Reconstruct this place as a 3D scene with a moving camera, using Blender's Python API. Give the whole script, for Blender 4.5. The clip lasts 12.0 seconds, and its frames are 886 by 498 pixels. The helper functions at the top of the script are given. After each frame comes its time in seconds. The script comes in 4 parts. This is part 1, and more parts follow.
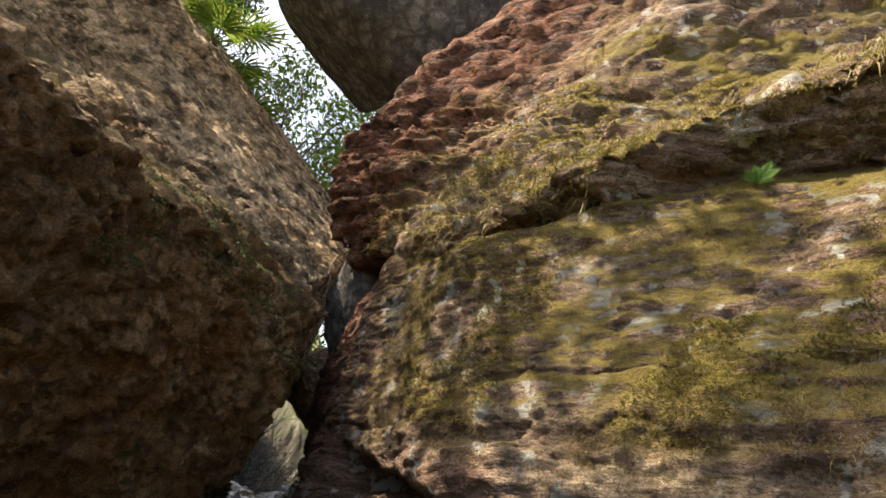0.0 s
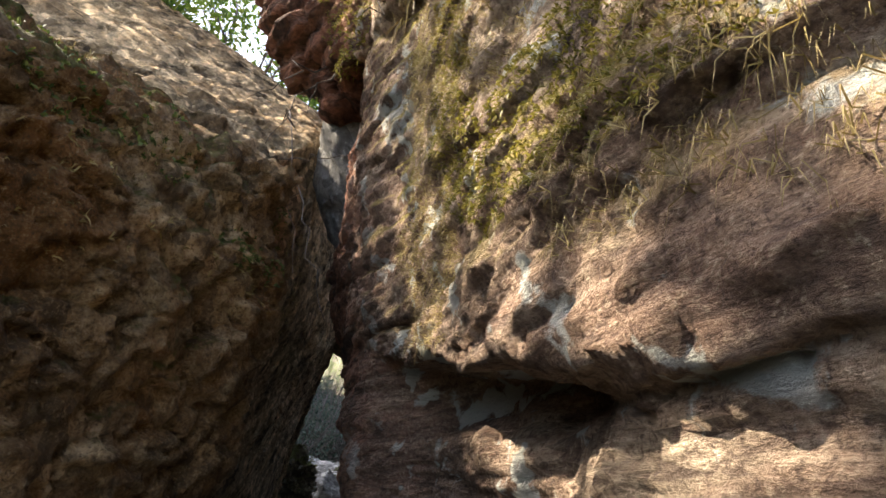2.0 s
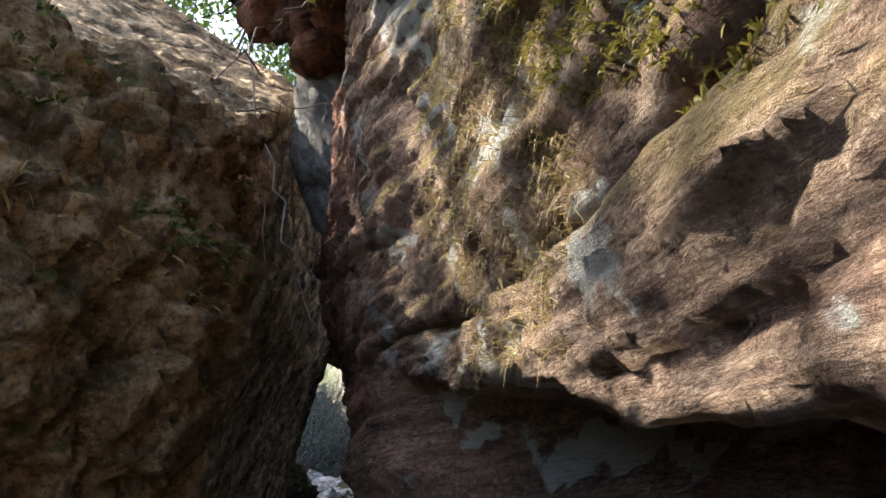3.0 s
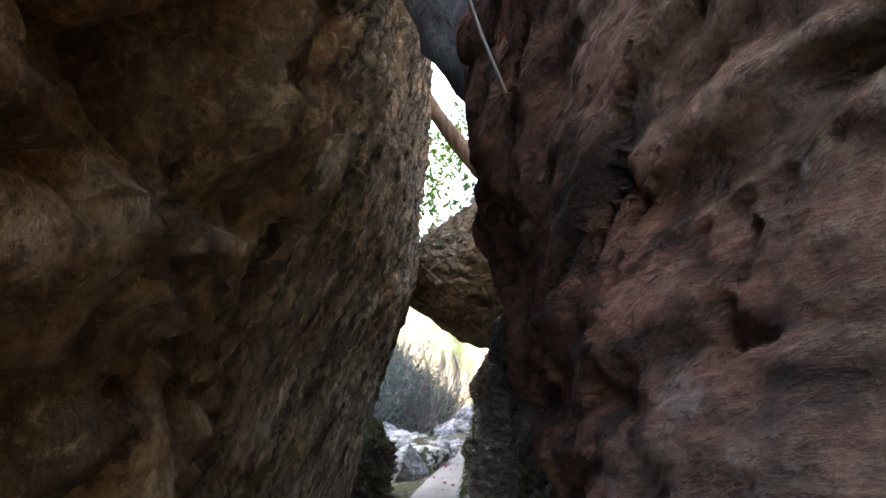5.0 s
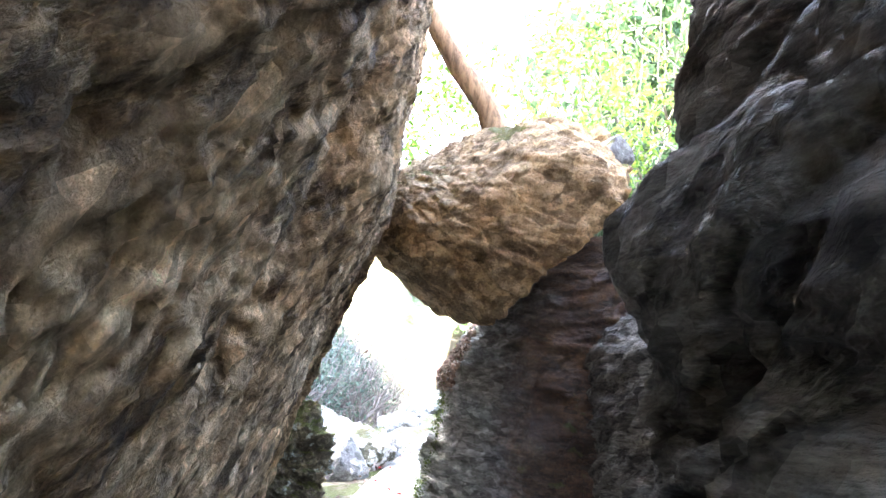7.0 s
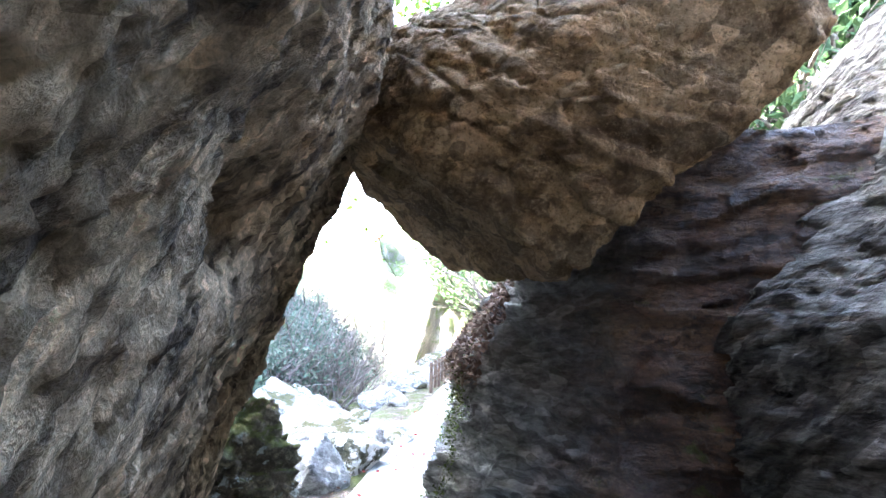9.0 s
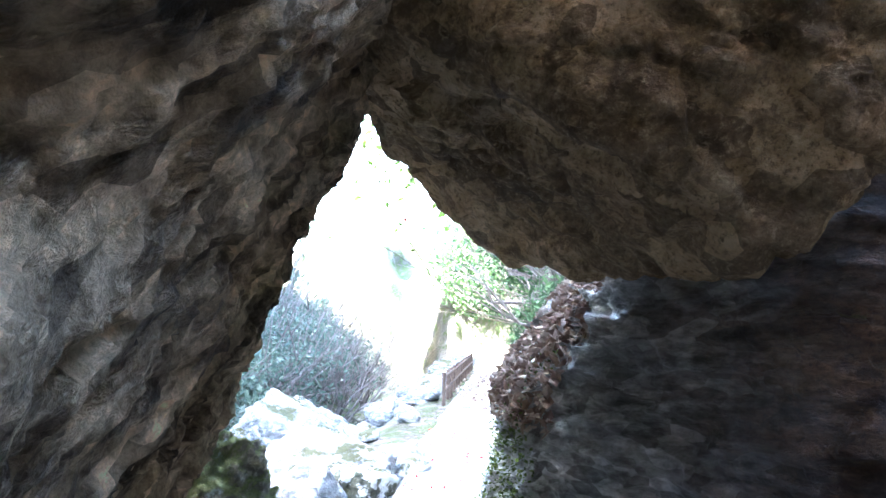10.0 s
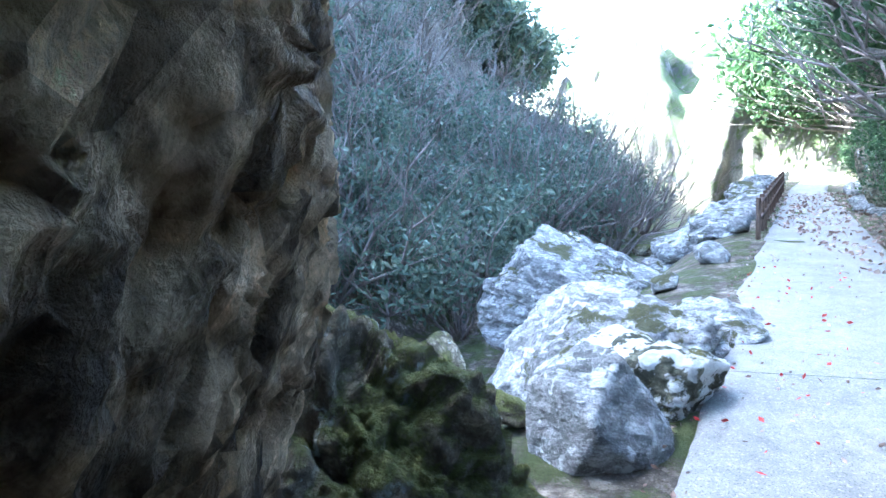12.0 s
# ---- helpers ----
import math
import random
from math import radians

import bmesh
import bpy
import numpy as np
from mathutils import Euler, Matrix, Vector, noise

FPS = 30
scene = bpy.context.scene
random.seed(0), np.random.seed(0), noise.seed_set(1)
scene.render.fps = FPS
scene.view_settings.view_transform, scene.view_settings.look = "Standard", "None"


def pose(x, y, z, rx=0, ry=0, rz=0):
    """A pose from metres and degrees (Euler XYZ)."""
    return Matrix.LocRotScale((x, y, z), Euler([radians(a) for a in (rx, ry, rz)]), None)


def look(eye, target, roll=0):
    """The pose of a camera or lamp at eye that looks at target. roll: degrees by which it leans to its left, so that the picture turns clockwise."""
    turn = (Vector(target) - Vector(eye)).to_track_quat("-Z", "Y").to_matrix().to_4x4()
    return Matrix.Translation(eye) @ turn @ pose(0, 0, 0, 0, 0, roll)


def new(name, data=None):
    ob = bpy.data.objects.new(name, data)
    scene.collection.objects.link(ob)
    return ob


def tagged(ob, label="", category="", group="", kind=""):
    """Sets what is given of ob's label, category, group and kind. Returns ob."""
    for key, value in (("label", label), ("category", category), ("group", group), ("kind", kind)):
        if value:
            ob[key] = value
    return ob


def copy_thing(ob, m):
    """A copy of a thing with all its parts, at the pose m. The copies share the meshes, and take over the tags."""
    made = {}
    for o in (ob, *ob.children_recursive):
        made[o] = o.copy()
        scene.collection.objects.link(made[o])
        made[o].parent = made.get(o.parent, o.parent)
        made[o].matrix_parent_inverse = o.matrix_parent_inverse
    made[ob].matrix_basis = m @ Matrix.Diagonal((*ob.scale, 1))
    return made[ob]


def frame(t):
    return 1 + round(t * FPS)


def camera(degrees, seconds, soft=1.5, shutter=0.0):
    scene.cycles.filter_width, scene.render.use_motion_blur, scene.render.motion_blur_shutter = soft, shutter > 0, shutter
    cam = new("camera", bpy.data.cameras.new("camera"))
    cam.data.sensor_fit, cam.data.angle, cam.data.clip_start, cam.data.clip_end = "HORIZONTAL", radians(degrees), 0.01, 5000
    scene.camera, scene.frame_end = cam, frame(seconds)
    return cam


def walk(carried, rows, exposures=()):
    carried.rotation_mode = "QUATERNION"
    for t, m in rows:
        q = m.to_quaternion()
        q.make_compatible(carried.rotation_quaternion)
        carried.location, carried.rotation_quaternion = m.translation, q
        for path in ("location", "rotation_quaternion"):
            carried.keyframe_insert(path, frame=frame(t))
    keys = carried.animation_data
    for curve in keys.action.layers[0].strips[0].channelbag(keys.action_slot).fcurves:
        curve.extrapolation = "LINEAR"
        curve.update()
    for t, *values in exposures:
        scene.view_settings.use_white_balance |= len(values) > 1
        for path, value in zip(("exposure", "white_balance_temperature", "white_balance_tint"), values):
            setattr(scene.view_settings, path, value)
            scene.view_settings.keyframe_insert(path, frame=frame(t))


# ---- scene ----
cam = camera(74.0, 12.0)
PATH = [
    (0, (0.225, -0.071, 1.524), (0.527, 1.769, 2.247), 15.3),
    (0.5, (0.265, 0.461, 1.482), (0.548, 2.333, 2.127), 10.9),
    (1, (0.318, 0.794, 1.475), (0.573, 2.676, 2.100), 7.3),
    (1.5, (0.465, 1.233, 1.511), (0.712, 3.129, 2.096), 2.3),
    (2, (0.528, 1.680, 1.461), (0.760, 3.599, 1.975), -2.3),
    (2.5, (0.507, 2.135, 1.513), (0.778, 4.062, 1.973), -5.9),
    (2.7, (0.511, 2.245, 1.561), (0.762, 4.171, 2.038), -6.7),
    (4.3, (0.100, 2.973, 1.556), (0.594, 4.829, 2.114), -3.2),
    (4.5, (0.168, 3.144, 1.546), (0.580, 5.035, 2.050), -4.3),
    (5, (0.249, 3.497, 1.547), (0.287, 5.458, 1.939), -4.0),
    (5.5, (0.333, 3.761, 1.543), (0.240, 5.728, 1.894), -2.3),
    (6, (0.265, 4.251, 1.487), (0.238, 6.216, 1.858), -0.6),
    (6.5, (0.165, 4.768, 1.439), (0.227, 6.730, 1.824), 0.7),
    (7, (0.113, 5.077, 1.431), (0.284, 7.035, 1.799), 2.2),
    (7.2, (0.074, 5.251, 1.424), (0.276, 7.210, 1.771), 3.2),
    (8.8, (0.075, 6.650, 1.481), (0.337, 8.614, 1.752), 0.8),
    (9, (0.062, 6.879, 1.487), (0.317, 8.845, 1.748), 1.0),
    (9.5, (-0.042, 7.430, 1.491), (0.213, 9.395, 1.766), 1.1),
    (10, (0.009, 7.879, 1.547), (0.247, 9.846, 1.822), 1.0),
    (10.5, (0.056, 8.360, 1.529), (0.150, 10.346, 1.748), 1.7),
    (11, (0.026, 8.874, 1.508), (-0.117, 10.867, 1.588), 0.2),
    (11.5, (-0.028, 9.334, 1.504), (-0.464, 11.284, 1.413), -1.4),
    (12, (-0.153, 9.754, 1.475), (-0.804, 11.624, 1.197), -3.4),
]
walk(cam, [(t, look(eye, target, roll)) for t, eye, target, roll in PATH], [
    (0, 1.4, 7900, 12), (1.5, 2.4, 7700, 11), (2.7, 2.4, 6800, 11), (4.5, 3.2, 6300, 10), (5.5, 4.8, 7400, 12), (6.2, 5.9, 7000, 11), (7, 6.2, 6700, 10), (9, 5.75, 6100, 8),
    (10, 5.85, 5700, 6), (10.5, 6.4, 5000, 3), (11.2, 5.5, 5200, 2), (12, 4.5, 5100, 2)])

# ---------- light ----------
SUN_EL, SUN_AZ = 52.0, -68.0          # degrees; azimuth from +y towards +x
world = bpy.data.worlds.new("sky")
scene.world = world
world.use_nodes = True
wn = world.node_tree.nodes
sky = wn.new("ShaderNodeTexSky")
sky.sky_type, sky.sun_disc = "NISHITA", False
sky.sun_elevation, sky.sun_rotation = radians(SUN_EL), radians(SUN_AZ)
sky.air_density, sky.dust_density = 1.0, 3.0
wn["Background"].inputs["Strength"].default_value = 0.15
world.node_tree.links.new(sky.outputs[0], wn["Background"].inputs["Color"])
sun_data = bpy.data.lights.new("sun", "SUN")
sun_data.energy, sun_data.angle, sun_data.color = 5.0, radians(0.6), (1.0, 0.93, 0.82)
sun = new("sun", sun_data)
toward = Vector((math.sin(radians(SUN_AZ)) * math.cos(radians(SUN_EL)), math.cos(radians(SUN_AZ)) * math.cos(radians(SUN_EL)), math.sin(radians(SUN_EL))))
sun.matrix_world = look(toward * 60, (0, 0, 0))


# ---------- numeric noise ----------
def hashed(i, j, k, seed):
    h = (i * 374761393 + j * 668265263 + k * 2147483647 + seed * 974634777) & 0xFFFFFFFF
    h = ((h ^ (h >> 13)) * 1274126177) & 0xFFFFFFFF
    h = ((h ^ (h >> 16)) * 2246822519) & 0xFFFFFFFF
    return ((h ^ (h >> 15)) & 0xFFFFFF) / 0xFFFFFF


def value_noise(p, seed=0):
    """Smooth noise in -1..1 at the rows of p."""
    c = np.floor(p).astype(np.int64)
    f = p - c
    f = f * f * f * (f * (f * 6 - 15) + 10)
    out = 0
    for a in (0, 1):
        for b in (0, 1):
            for d in (0, 1):
                w = (f[:, 0] if a else 1 - f[:, 0]) * (f[:, 1] if b else 1 - f[:, 1]) * (f[:, 2] if d else 1 - f[:, 2])
                out = out + w * hashed(c[:, 0] + a, c[:, 1] + b, c[:, 2] + d, seed)
    return out * 2 - 1


def fbm(p, octaves=4, seed=0, gain=0.5):
    total, amp = 0, 1.0
    for o in range(octaves):
        total = total + amp * value_noise(p * 2.03 ** o + 17.3 * o, seed + o)
        amp *= gain
    return total


def cells(p, seed=0):
    """Distance to the nearest and second nearest of scattered points."""
    c = np.floor(p).astype(np.int64)
    d1 = np.full(len(p), 9.0)
    d2 = d1.copy()
    for a in (-1, 0, 1):
        for b in (-1, 0, 1):
            for d in (-1, 0, 1):
                i, j, k = c[:, 0] + a, c[:, 1] + b, c[:, 2] + d
                q = np.stack([i + hashed(i, j, k, seed), j + hashed(i, j, k, seed + 1), k + hashed(i, j, k, seed + 2)], 1)
                r = np.sqrt(((p - q) ** 2).sum(1))
                d2 = np.minimum(d2, np.maximum(d1, r))
                d1 = np.minimum(d1, r)
    return d1, d2


def facets(p, seed=0):
    """Broken stone: each cell juts out by its own amount and tilts its own way. Returns height and the nearness to a joint."""
    c = np.floor(p).astype(np.int64)
    d1 = np.full(len(p), 9.0)
    d2 = d1.copy()
    out = np.zeros(len(p))
    for a in (-1, 0, 1):
        for b in (-1, 0, 1):
            for d in (-1, 0, 1):
                i, j, k = c[:, 0] + a, c[:, 1] + b, c[:, 2] + d
                h = [hashed(i, j, k, seed + n) for n in range(3)]
                v = p - np.stack([i + h[0], j + h[1], k + h[2]], 1)
                r = np.sqrt((v ** 2).sum(1))
                lean = 1.5 * ((h[1] * 7 % 1 - 0.5) * v[:, 0] + (h[2] * 7 % 1 - 0.5) * v[:, 1] + (h[0] * 7 % 1 - 0.5) * v[:, 2])
                out = np.where(r < d1, h[0] * 13 % 1 - 0.5 + lean, out)
                d2 = np.minimum(d2, np.maximum(d1, r))
                d1 = np.minimum(d1, r)
    return out, np.exp(-((d2 - d1) / 0.07) ** 2)


def step(x, a, b):
    t = np.clip((x - a) / (b - a), 0, 1)
    return t * t * (3 - 2 * t)


def bump_at(y, z, y0, z0, sy, sz):
    return np.exp(-((y - y0) / sy) ** 2 - ((z - z0) / sz) ** 2)


# ---------- meshes ----------
def mesh_object(name, verts, faces, material, parent=None, smooth=True):
    me = bpy.data.meshes.new(name)
    me.from_pydata(np.asarray(verts).tolist(), [], [tuple(q) for q in np.asarray(faces).tolist()] if not isinstance(faces, list) else faces)
    if smooth:
        me.polygons.foreach_set("use_smooth", [True] * len(me.polygons))
    me.materials.append(material)
    me.update()
    ob = new(name, me)
    if parent:
        ob.parent = parent
    return ob


def grid_faces(n, m, flip=False):
    i = (np.arange(n - 1)[:, None] * m + np.arange(m - 1)[None, :]).ravel()
    q = np.stack([i, i + 1, i + m + 1, i + m], 1)
    return q[:, ::-1] if flip else q


def sheet_normals(P):
    a, b = np.gradient(P, axis=0), np.gradient(P, axis=1)
    n = np.cross(a, b)
    return n / (np.linalg.norm(n, axis=2, keepdims=True) + 1e-9)


def tube(points, radii, sides=6):
    """Vertices and faces of a bent, tapering tube."""
    pts = [Vector(p) for p in points]
    vs, fs = [], []
    for i, p in enumerate(pts):
        d = (pts[min(i + 1, len(pts) - 1)] - pts[max(i - 1, 0)]).normalized()
        u = d.orthogonal().normalized()
        v = d.cross(u)
        for s in range(sides):
            a = 2 * math.pi * s / sides
            vs.append(tuple(p + radii[i] * (math.cos(a) * u + math.sin(a) * v)))
    for i in range(len(pts) - 1):
        for s in range(sides):
            a, b = i * sides + s, i * sides + (s + 1) % sides
            fs.append((a, b, b + sides, a + sides))
    fs.append(tuple(range(sides))[::-1])
    fs.append(tuple(range((len(pts) - 1) * sides, len(pts) * sides)))
    return vs, fs


def joined(pieces):
    vs, fs = [], []
    for v, f in pieces:
        o = len(vs)
        vs += [tuple(q) for q in v]
        fs += [tuple(i + o for i in q) for q in f]
    return vs, fs


def wander(start, end, n, sag, rng):
    """A crooked line from start to end."""
    a, b = Vector(start), Vector(end)
    out = []
    for i in range(n):
        t = i / (n - 1)
        k = sag * math.sin(math.pi * t) * (b - a).length
        out.append(a.lerp(b, t) + k * Vector((rng.uniform(-1, 1), rng.uniform(-1, 1), rng.uniform(-1, 1))))
    return out


# ---------- materials ----------
class Nodes:
    def __init__(self, name):
        self.m = bpy.data.materials.new(name)
        self.m.use_nodes = True
        self.t = self.m.node_tree
        self.out = self.t.nodes["Principled BSDF"]
        self.pos = self.t.nodes.new("ShaderNodeNewGeometry")

    def add(self, kind, **given):
        n = self.t.nodes.new(kind)
        for k, v in given.items():
            key = k.replace("_", " ")
            if key in n.inputs:
                if isinstance(v, bpy.types.NodeSocket):
                    self.t.links.new(v, n.inputs[key])
                else:
                    n.inputs[key].default_value = v
        return n

    def link(self, a, b):
        self.t.links.new(a, b)

    def scaled(self, sx, sy, sz, turn=0.0):
        a, b = self.t.nodes.new("ShaderNodeMapping"), self.t.nodes.new("ShaderNodeMapping")
        a.inputs["Rotation"].default_value = (radians(turn), 0, 0)
        b.inputs["Scale"].default_value = (sx, sy, sz)
        self.link(self.pos.outputs["Position"], a.inputs["Vector"])
        self.link(a.outputs[0], b.inputs["Vector"])
        return b.outputs[0]

    def noise(self, scale, detail=6.0, rough=0.6, vector=None, distortion=0.0):
        n = self.add("ShaderNodeTexNoise", Scale=scale, Detail=detail, Roughness=rough, Distortion=distortion)
        self.link(vector or self.pos.outputs["Position"], n.inputs["Vector"])
        return n.outputs["Fac"]

    def ramp(self, fac, *stops):
        n = self.t.nodes.new("ShaderNodeValToRGB")
        e = n.color_ramp.elements
        while len(e) < len(stops):
            e.new(0.5)
        for s, (p, c) in zip(e, stops):
            s.position = p
            s.color = (*c, 1) if isinstance(c, tuple) else (c, c, c, 1)
        self.link(fac, n.inputs["Fac"])
        return n.outputs["Color"]

    def mix(self, fac, a, b, mode="MIX"):
        n = self.t.nodes.new("ShaderNodeMix")
        n.data_type, n.blend_type = "RGBA", mode
        for s, v in ((n.inputs[0], fac), (n.inputs[6], a), (n.inputs[7], b)):
            if isinstance(v, bpy.types.NodeSocket):
                self.link(v, s)
            else:
                s.default_value = v if isinstance(v, float) else (*v, 1)
        return n.outputs[2]

    def math(self, op, a, b=0.0):
        n = self.t.nodes.new("ShaderNodeMath")
        n.operation = op
        for s, v in zip(n.inputs, (a, b)):
            if isinstance(v, bpy.types.NodeSocket):
                self.link(v, s)
            else:
                s.default_value = v
        return n.outputs[0]

    def upness(self):
        n = self.t.nodes.new("ShaderNodeSeparateXYZ")
        self.link(self.pos.outputs["Normal"], n.inputs[0])
        return n.outputs["Z"]

    def finish(self, colour, rough=0.85, height=None, strength=0.5, distance=0.02, specular=0.3):
        if isinstance(colour, bpy.types.NodeSocket):
            self.link(colour, self.out.inputs["Base Color"])
        else:
            self.out.inputs["Base Color"].default_value = (*colour, 1)
        if isinstance(rough, bpy.types.NodeSocket):
            self.link(rough, self.out.inputs["Roughness"])
        else:
            self.out.inputs["Roughness"].default_value = rough
        self.out.inputs["Specular IOR Level"].default_value = specular
        if height is not None:
            b = self.add("ShaderNodeBump", Strength=strength, Distance=distance, Height=height)
            self.link(b.outputs[0], self.out.inputs["Normal"])
        return self.m


def rock_material(name, dark, mid, light, moss=0.0, moss_colour=(0.13, 0.12, 0.025), lichen=0.0, lichen_colour=(0.5, 0.53, 0.48),
                  bands=(1.0, 1.0, 1.0), turn=0.0, stain=None, grain=28.0, strength=1.0, up_bias=0.5, specular=0.25, crevice=0.7, rough=0.9, reach=None, inner=None, second=None, turns=None, moss_from=None, slant=None):
    k = Nodes(name)
    v = k.scaled(*bands, turn)
    big, fine = k.noise(1.3, 5, 0.6, v, 0.6), k.noise(grain, 9, 0.72, v)
    both = k.math("ADD", k.math("MULTIPLY", big, 0.6), k.math("MULTIPLY", fine, 0.4))
    col = k.ramp(both, (0.36, dark), (0.5, mid), (0.62, light))
    clast = k.t.nodes.new("ShaderNodeTexVoronoi")
    clast.inputs["Scale"].default_value = grain * 0.5
    k.link(v, clast.inputs["Vector"])
    tone = k.t.nodes.new("ShaderNodeSeparateColor")
    k.link(clast.outputs["Color"], tone.inputs[0])
    col = k.mix(1.0, col, k.ramp(tone.outputs[0], (0.0, 0.5), (0.5, 1.0), (1.0, 1.5)), "MULTIPLY")
    if stain:
        col = k.mix(k.ramp(k.noise(2.1, 4, 0.55, v, 1.0), (0.48, 0.0), (0.62, 0.8)), col, stain)
    pits = k.noise(grain * 3.1, 5, 0.75)
    col = k.mix(k.ramp(pits, (0.34, 0.85), (0.5, 0.0)), col, dark)
    col = k.mix(k.ramp(pits, (0.54, 0.0), (0.68, 0.7)), col, light)
    blot = k.noise(grain * 0.4, 5, 0.65, v)
    col = k.mix(k.ramp(blot, (0.36, 0.8), (0.46, 0.0)), col, dark)
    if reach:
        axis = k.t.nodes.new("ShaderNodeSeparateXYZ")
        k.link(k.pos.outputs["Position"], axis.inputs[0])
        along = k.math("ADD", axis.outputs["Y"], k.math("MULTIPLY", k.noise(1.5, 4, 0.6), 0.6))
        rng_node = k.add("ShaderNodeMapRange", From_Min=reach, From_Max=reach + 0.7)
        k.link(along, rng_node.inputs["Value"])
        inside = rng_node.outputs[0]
        patch = k.ramp(k.noise(1.7, 5, 0.6, v, 0.8), (0.6 if turns else 0.45, 0.0), (0.8 if turns else 0.62, 0.9))
        if turns:
            later = k.add("ShaderNodeMapRange", From_Min=turns, From_Max=turns + 0.5)
            k.link(along, later.inputs["Value"])
            patch = k.math("MAXIMUM", patch, later.outputs[0])
        tint = k.mix(patch, inner, second or mid)
        flake = k.t.nodes.new("ShaderNodeTexVoronoi")
        flake.inputs["Scale"].default_value = 9.0
        k.link(k.scaled(1.2, 1.0, 2.6, slant or 0.0), flake.inputs["Vector"])
        flake_tone = k.t.nodes.new("ShaderNodeSeparateColor")
        k.link(flake.outputs["Color"], flake_tone.inputs[0])
        tint = k.mix(1.0, tint, k.ramp(flake_tone.outputs[0], (0.0, 0.5), (0.5, 1.0), (1.0, 1.5)), "MULTIPLY")
        grain_tint = k.mix(1.0, k.ramp(fine, (0.34, 0.45), (0.5, 0.9), (0.64, 1.3)), k.ramp(blot, (0.36, 0.4), (0.5, 1.0)), "MULTIPLY")
        if slant:
            # Cracks also darkened in the colour, as diffuse light shades the relief weakly.
            cracks = k.ramp(k.noise(3.0, 6, 0.62, k.scaled(1.4, 1.3, 4.2, slant)), (0.37, 0.2), (0.47, 1.0), (0.65, 1.35))
            grain_tint = k.mix(1.0, grain_tint, cracks, "MULTIPLY")
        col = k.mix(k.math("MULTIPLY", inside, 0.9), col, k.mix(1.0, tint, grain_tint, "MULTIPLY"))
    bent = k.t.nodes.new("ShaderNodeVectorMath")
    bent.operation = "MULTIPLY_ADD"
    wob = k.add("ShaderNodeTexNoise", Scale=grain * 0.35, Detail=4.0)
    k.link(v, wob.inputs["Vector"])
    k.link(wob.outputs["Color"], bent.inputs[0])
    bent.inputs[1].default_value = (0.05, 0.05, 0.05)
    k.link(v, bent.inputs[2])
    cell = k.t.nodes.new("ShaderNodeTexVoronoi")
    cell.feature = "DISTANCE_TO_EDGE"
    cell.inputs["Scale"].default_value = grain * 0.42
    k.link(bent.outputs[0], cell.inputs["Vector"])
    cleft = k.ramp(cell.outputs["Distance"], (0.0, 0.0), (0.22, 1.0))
    # Clefts darkened in the colour, imitating the shade inside them.
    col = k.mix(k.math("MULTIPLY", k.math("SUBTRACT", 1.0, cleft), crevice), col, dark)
    if lichen:
        spots = k.math("ADD", k.noise(6.5, 3, 0.5, None, 0.4), k.math("MULTIPLY", k.noise(30.0, 5, 0.7), 0.25))
        shown = k.ramp(spots, (0.80 - 0.16 * lichen, 0.0), (0.84 - 0.16 * lichen, 0.85))
        if reach:
            shown = k.math("MULTIPLY", shown, k.math("SUBTRACT", 1.0, inside))
        col = k.mix(shown, col, lichen_colour)
    height = k.math("ADD", k.math("ADD", k.math("ADD", k.math("MULTIPLY", fine, 0.8), k.math("MULTIPLY", blot, 1.2)), k.math("MULTIPLY", pits, 0.6)), k.math("MULTIPLY", cleft, 0.45 * crevice))
    if slant:
        height = k.math("ADD", height, k.math("MULTIPLY", k.math("MULTIPLY", cracks, inside), 1.2))
    if moss:
        tuft = k.noise(75.0, 5, 0.75)
        where = k.math("ADD", k.math("MULTIPLY", k.noise(1.9, 5, 0.65, None, 0.5), 1.1), k.math("MULTIPLY", k.upness(), up_bias * 0.5))
        where = k.math("ADD", where, k.math("MULTIPLY", tuft, 0.3))
        fac = k.ramp(where, (1.02 - 0.45 * moss, 0.0), (1.17 - 0.45 * moss, 0.95))
        if reach:
            fac = k.math("MULTIPLY", fac, k.math("SUBTRACT", 1.0, inside))
        if moss_from:
            high = k.t.nodes.new("ShaderNodeSeparateXYZ")
            k.link(k.pos.outputs["Position"], high.inputs[0])
            fade = k.add("ShaderNodeMapRange", From_Min=moss_from, From_Max=moss_from + 0.35)
            k.link(high.outputs["Z"], fade.inputs["Value"])
            fac = k.math("MULTIPLY", fac, fade.outputs[0])
        shade = tuple(0.45 * c for c in moss_colour)
        col = k.mix(fac, col, k.ramp(tuft, (0.3, shade), (0.62, moss_colour)))
        height = k.math("ADD", height, k.math("MULTIPLY", k.math("MULTIPLY", tuft, fac), 1.5))
    return k.finish(col, rough, height, strength, 0.03, specular)


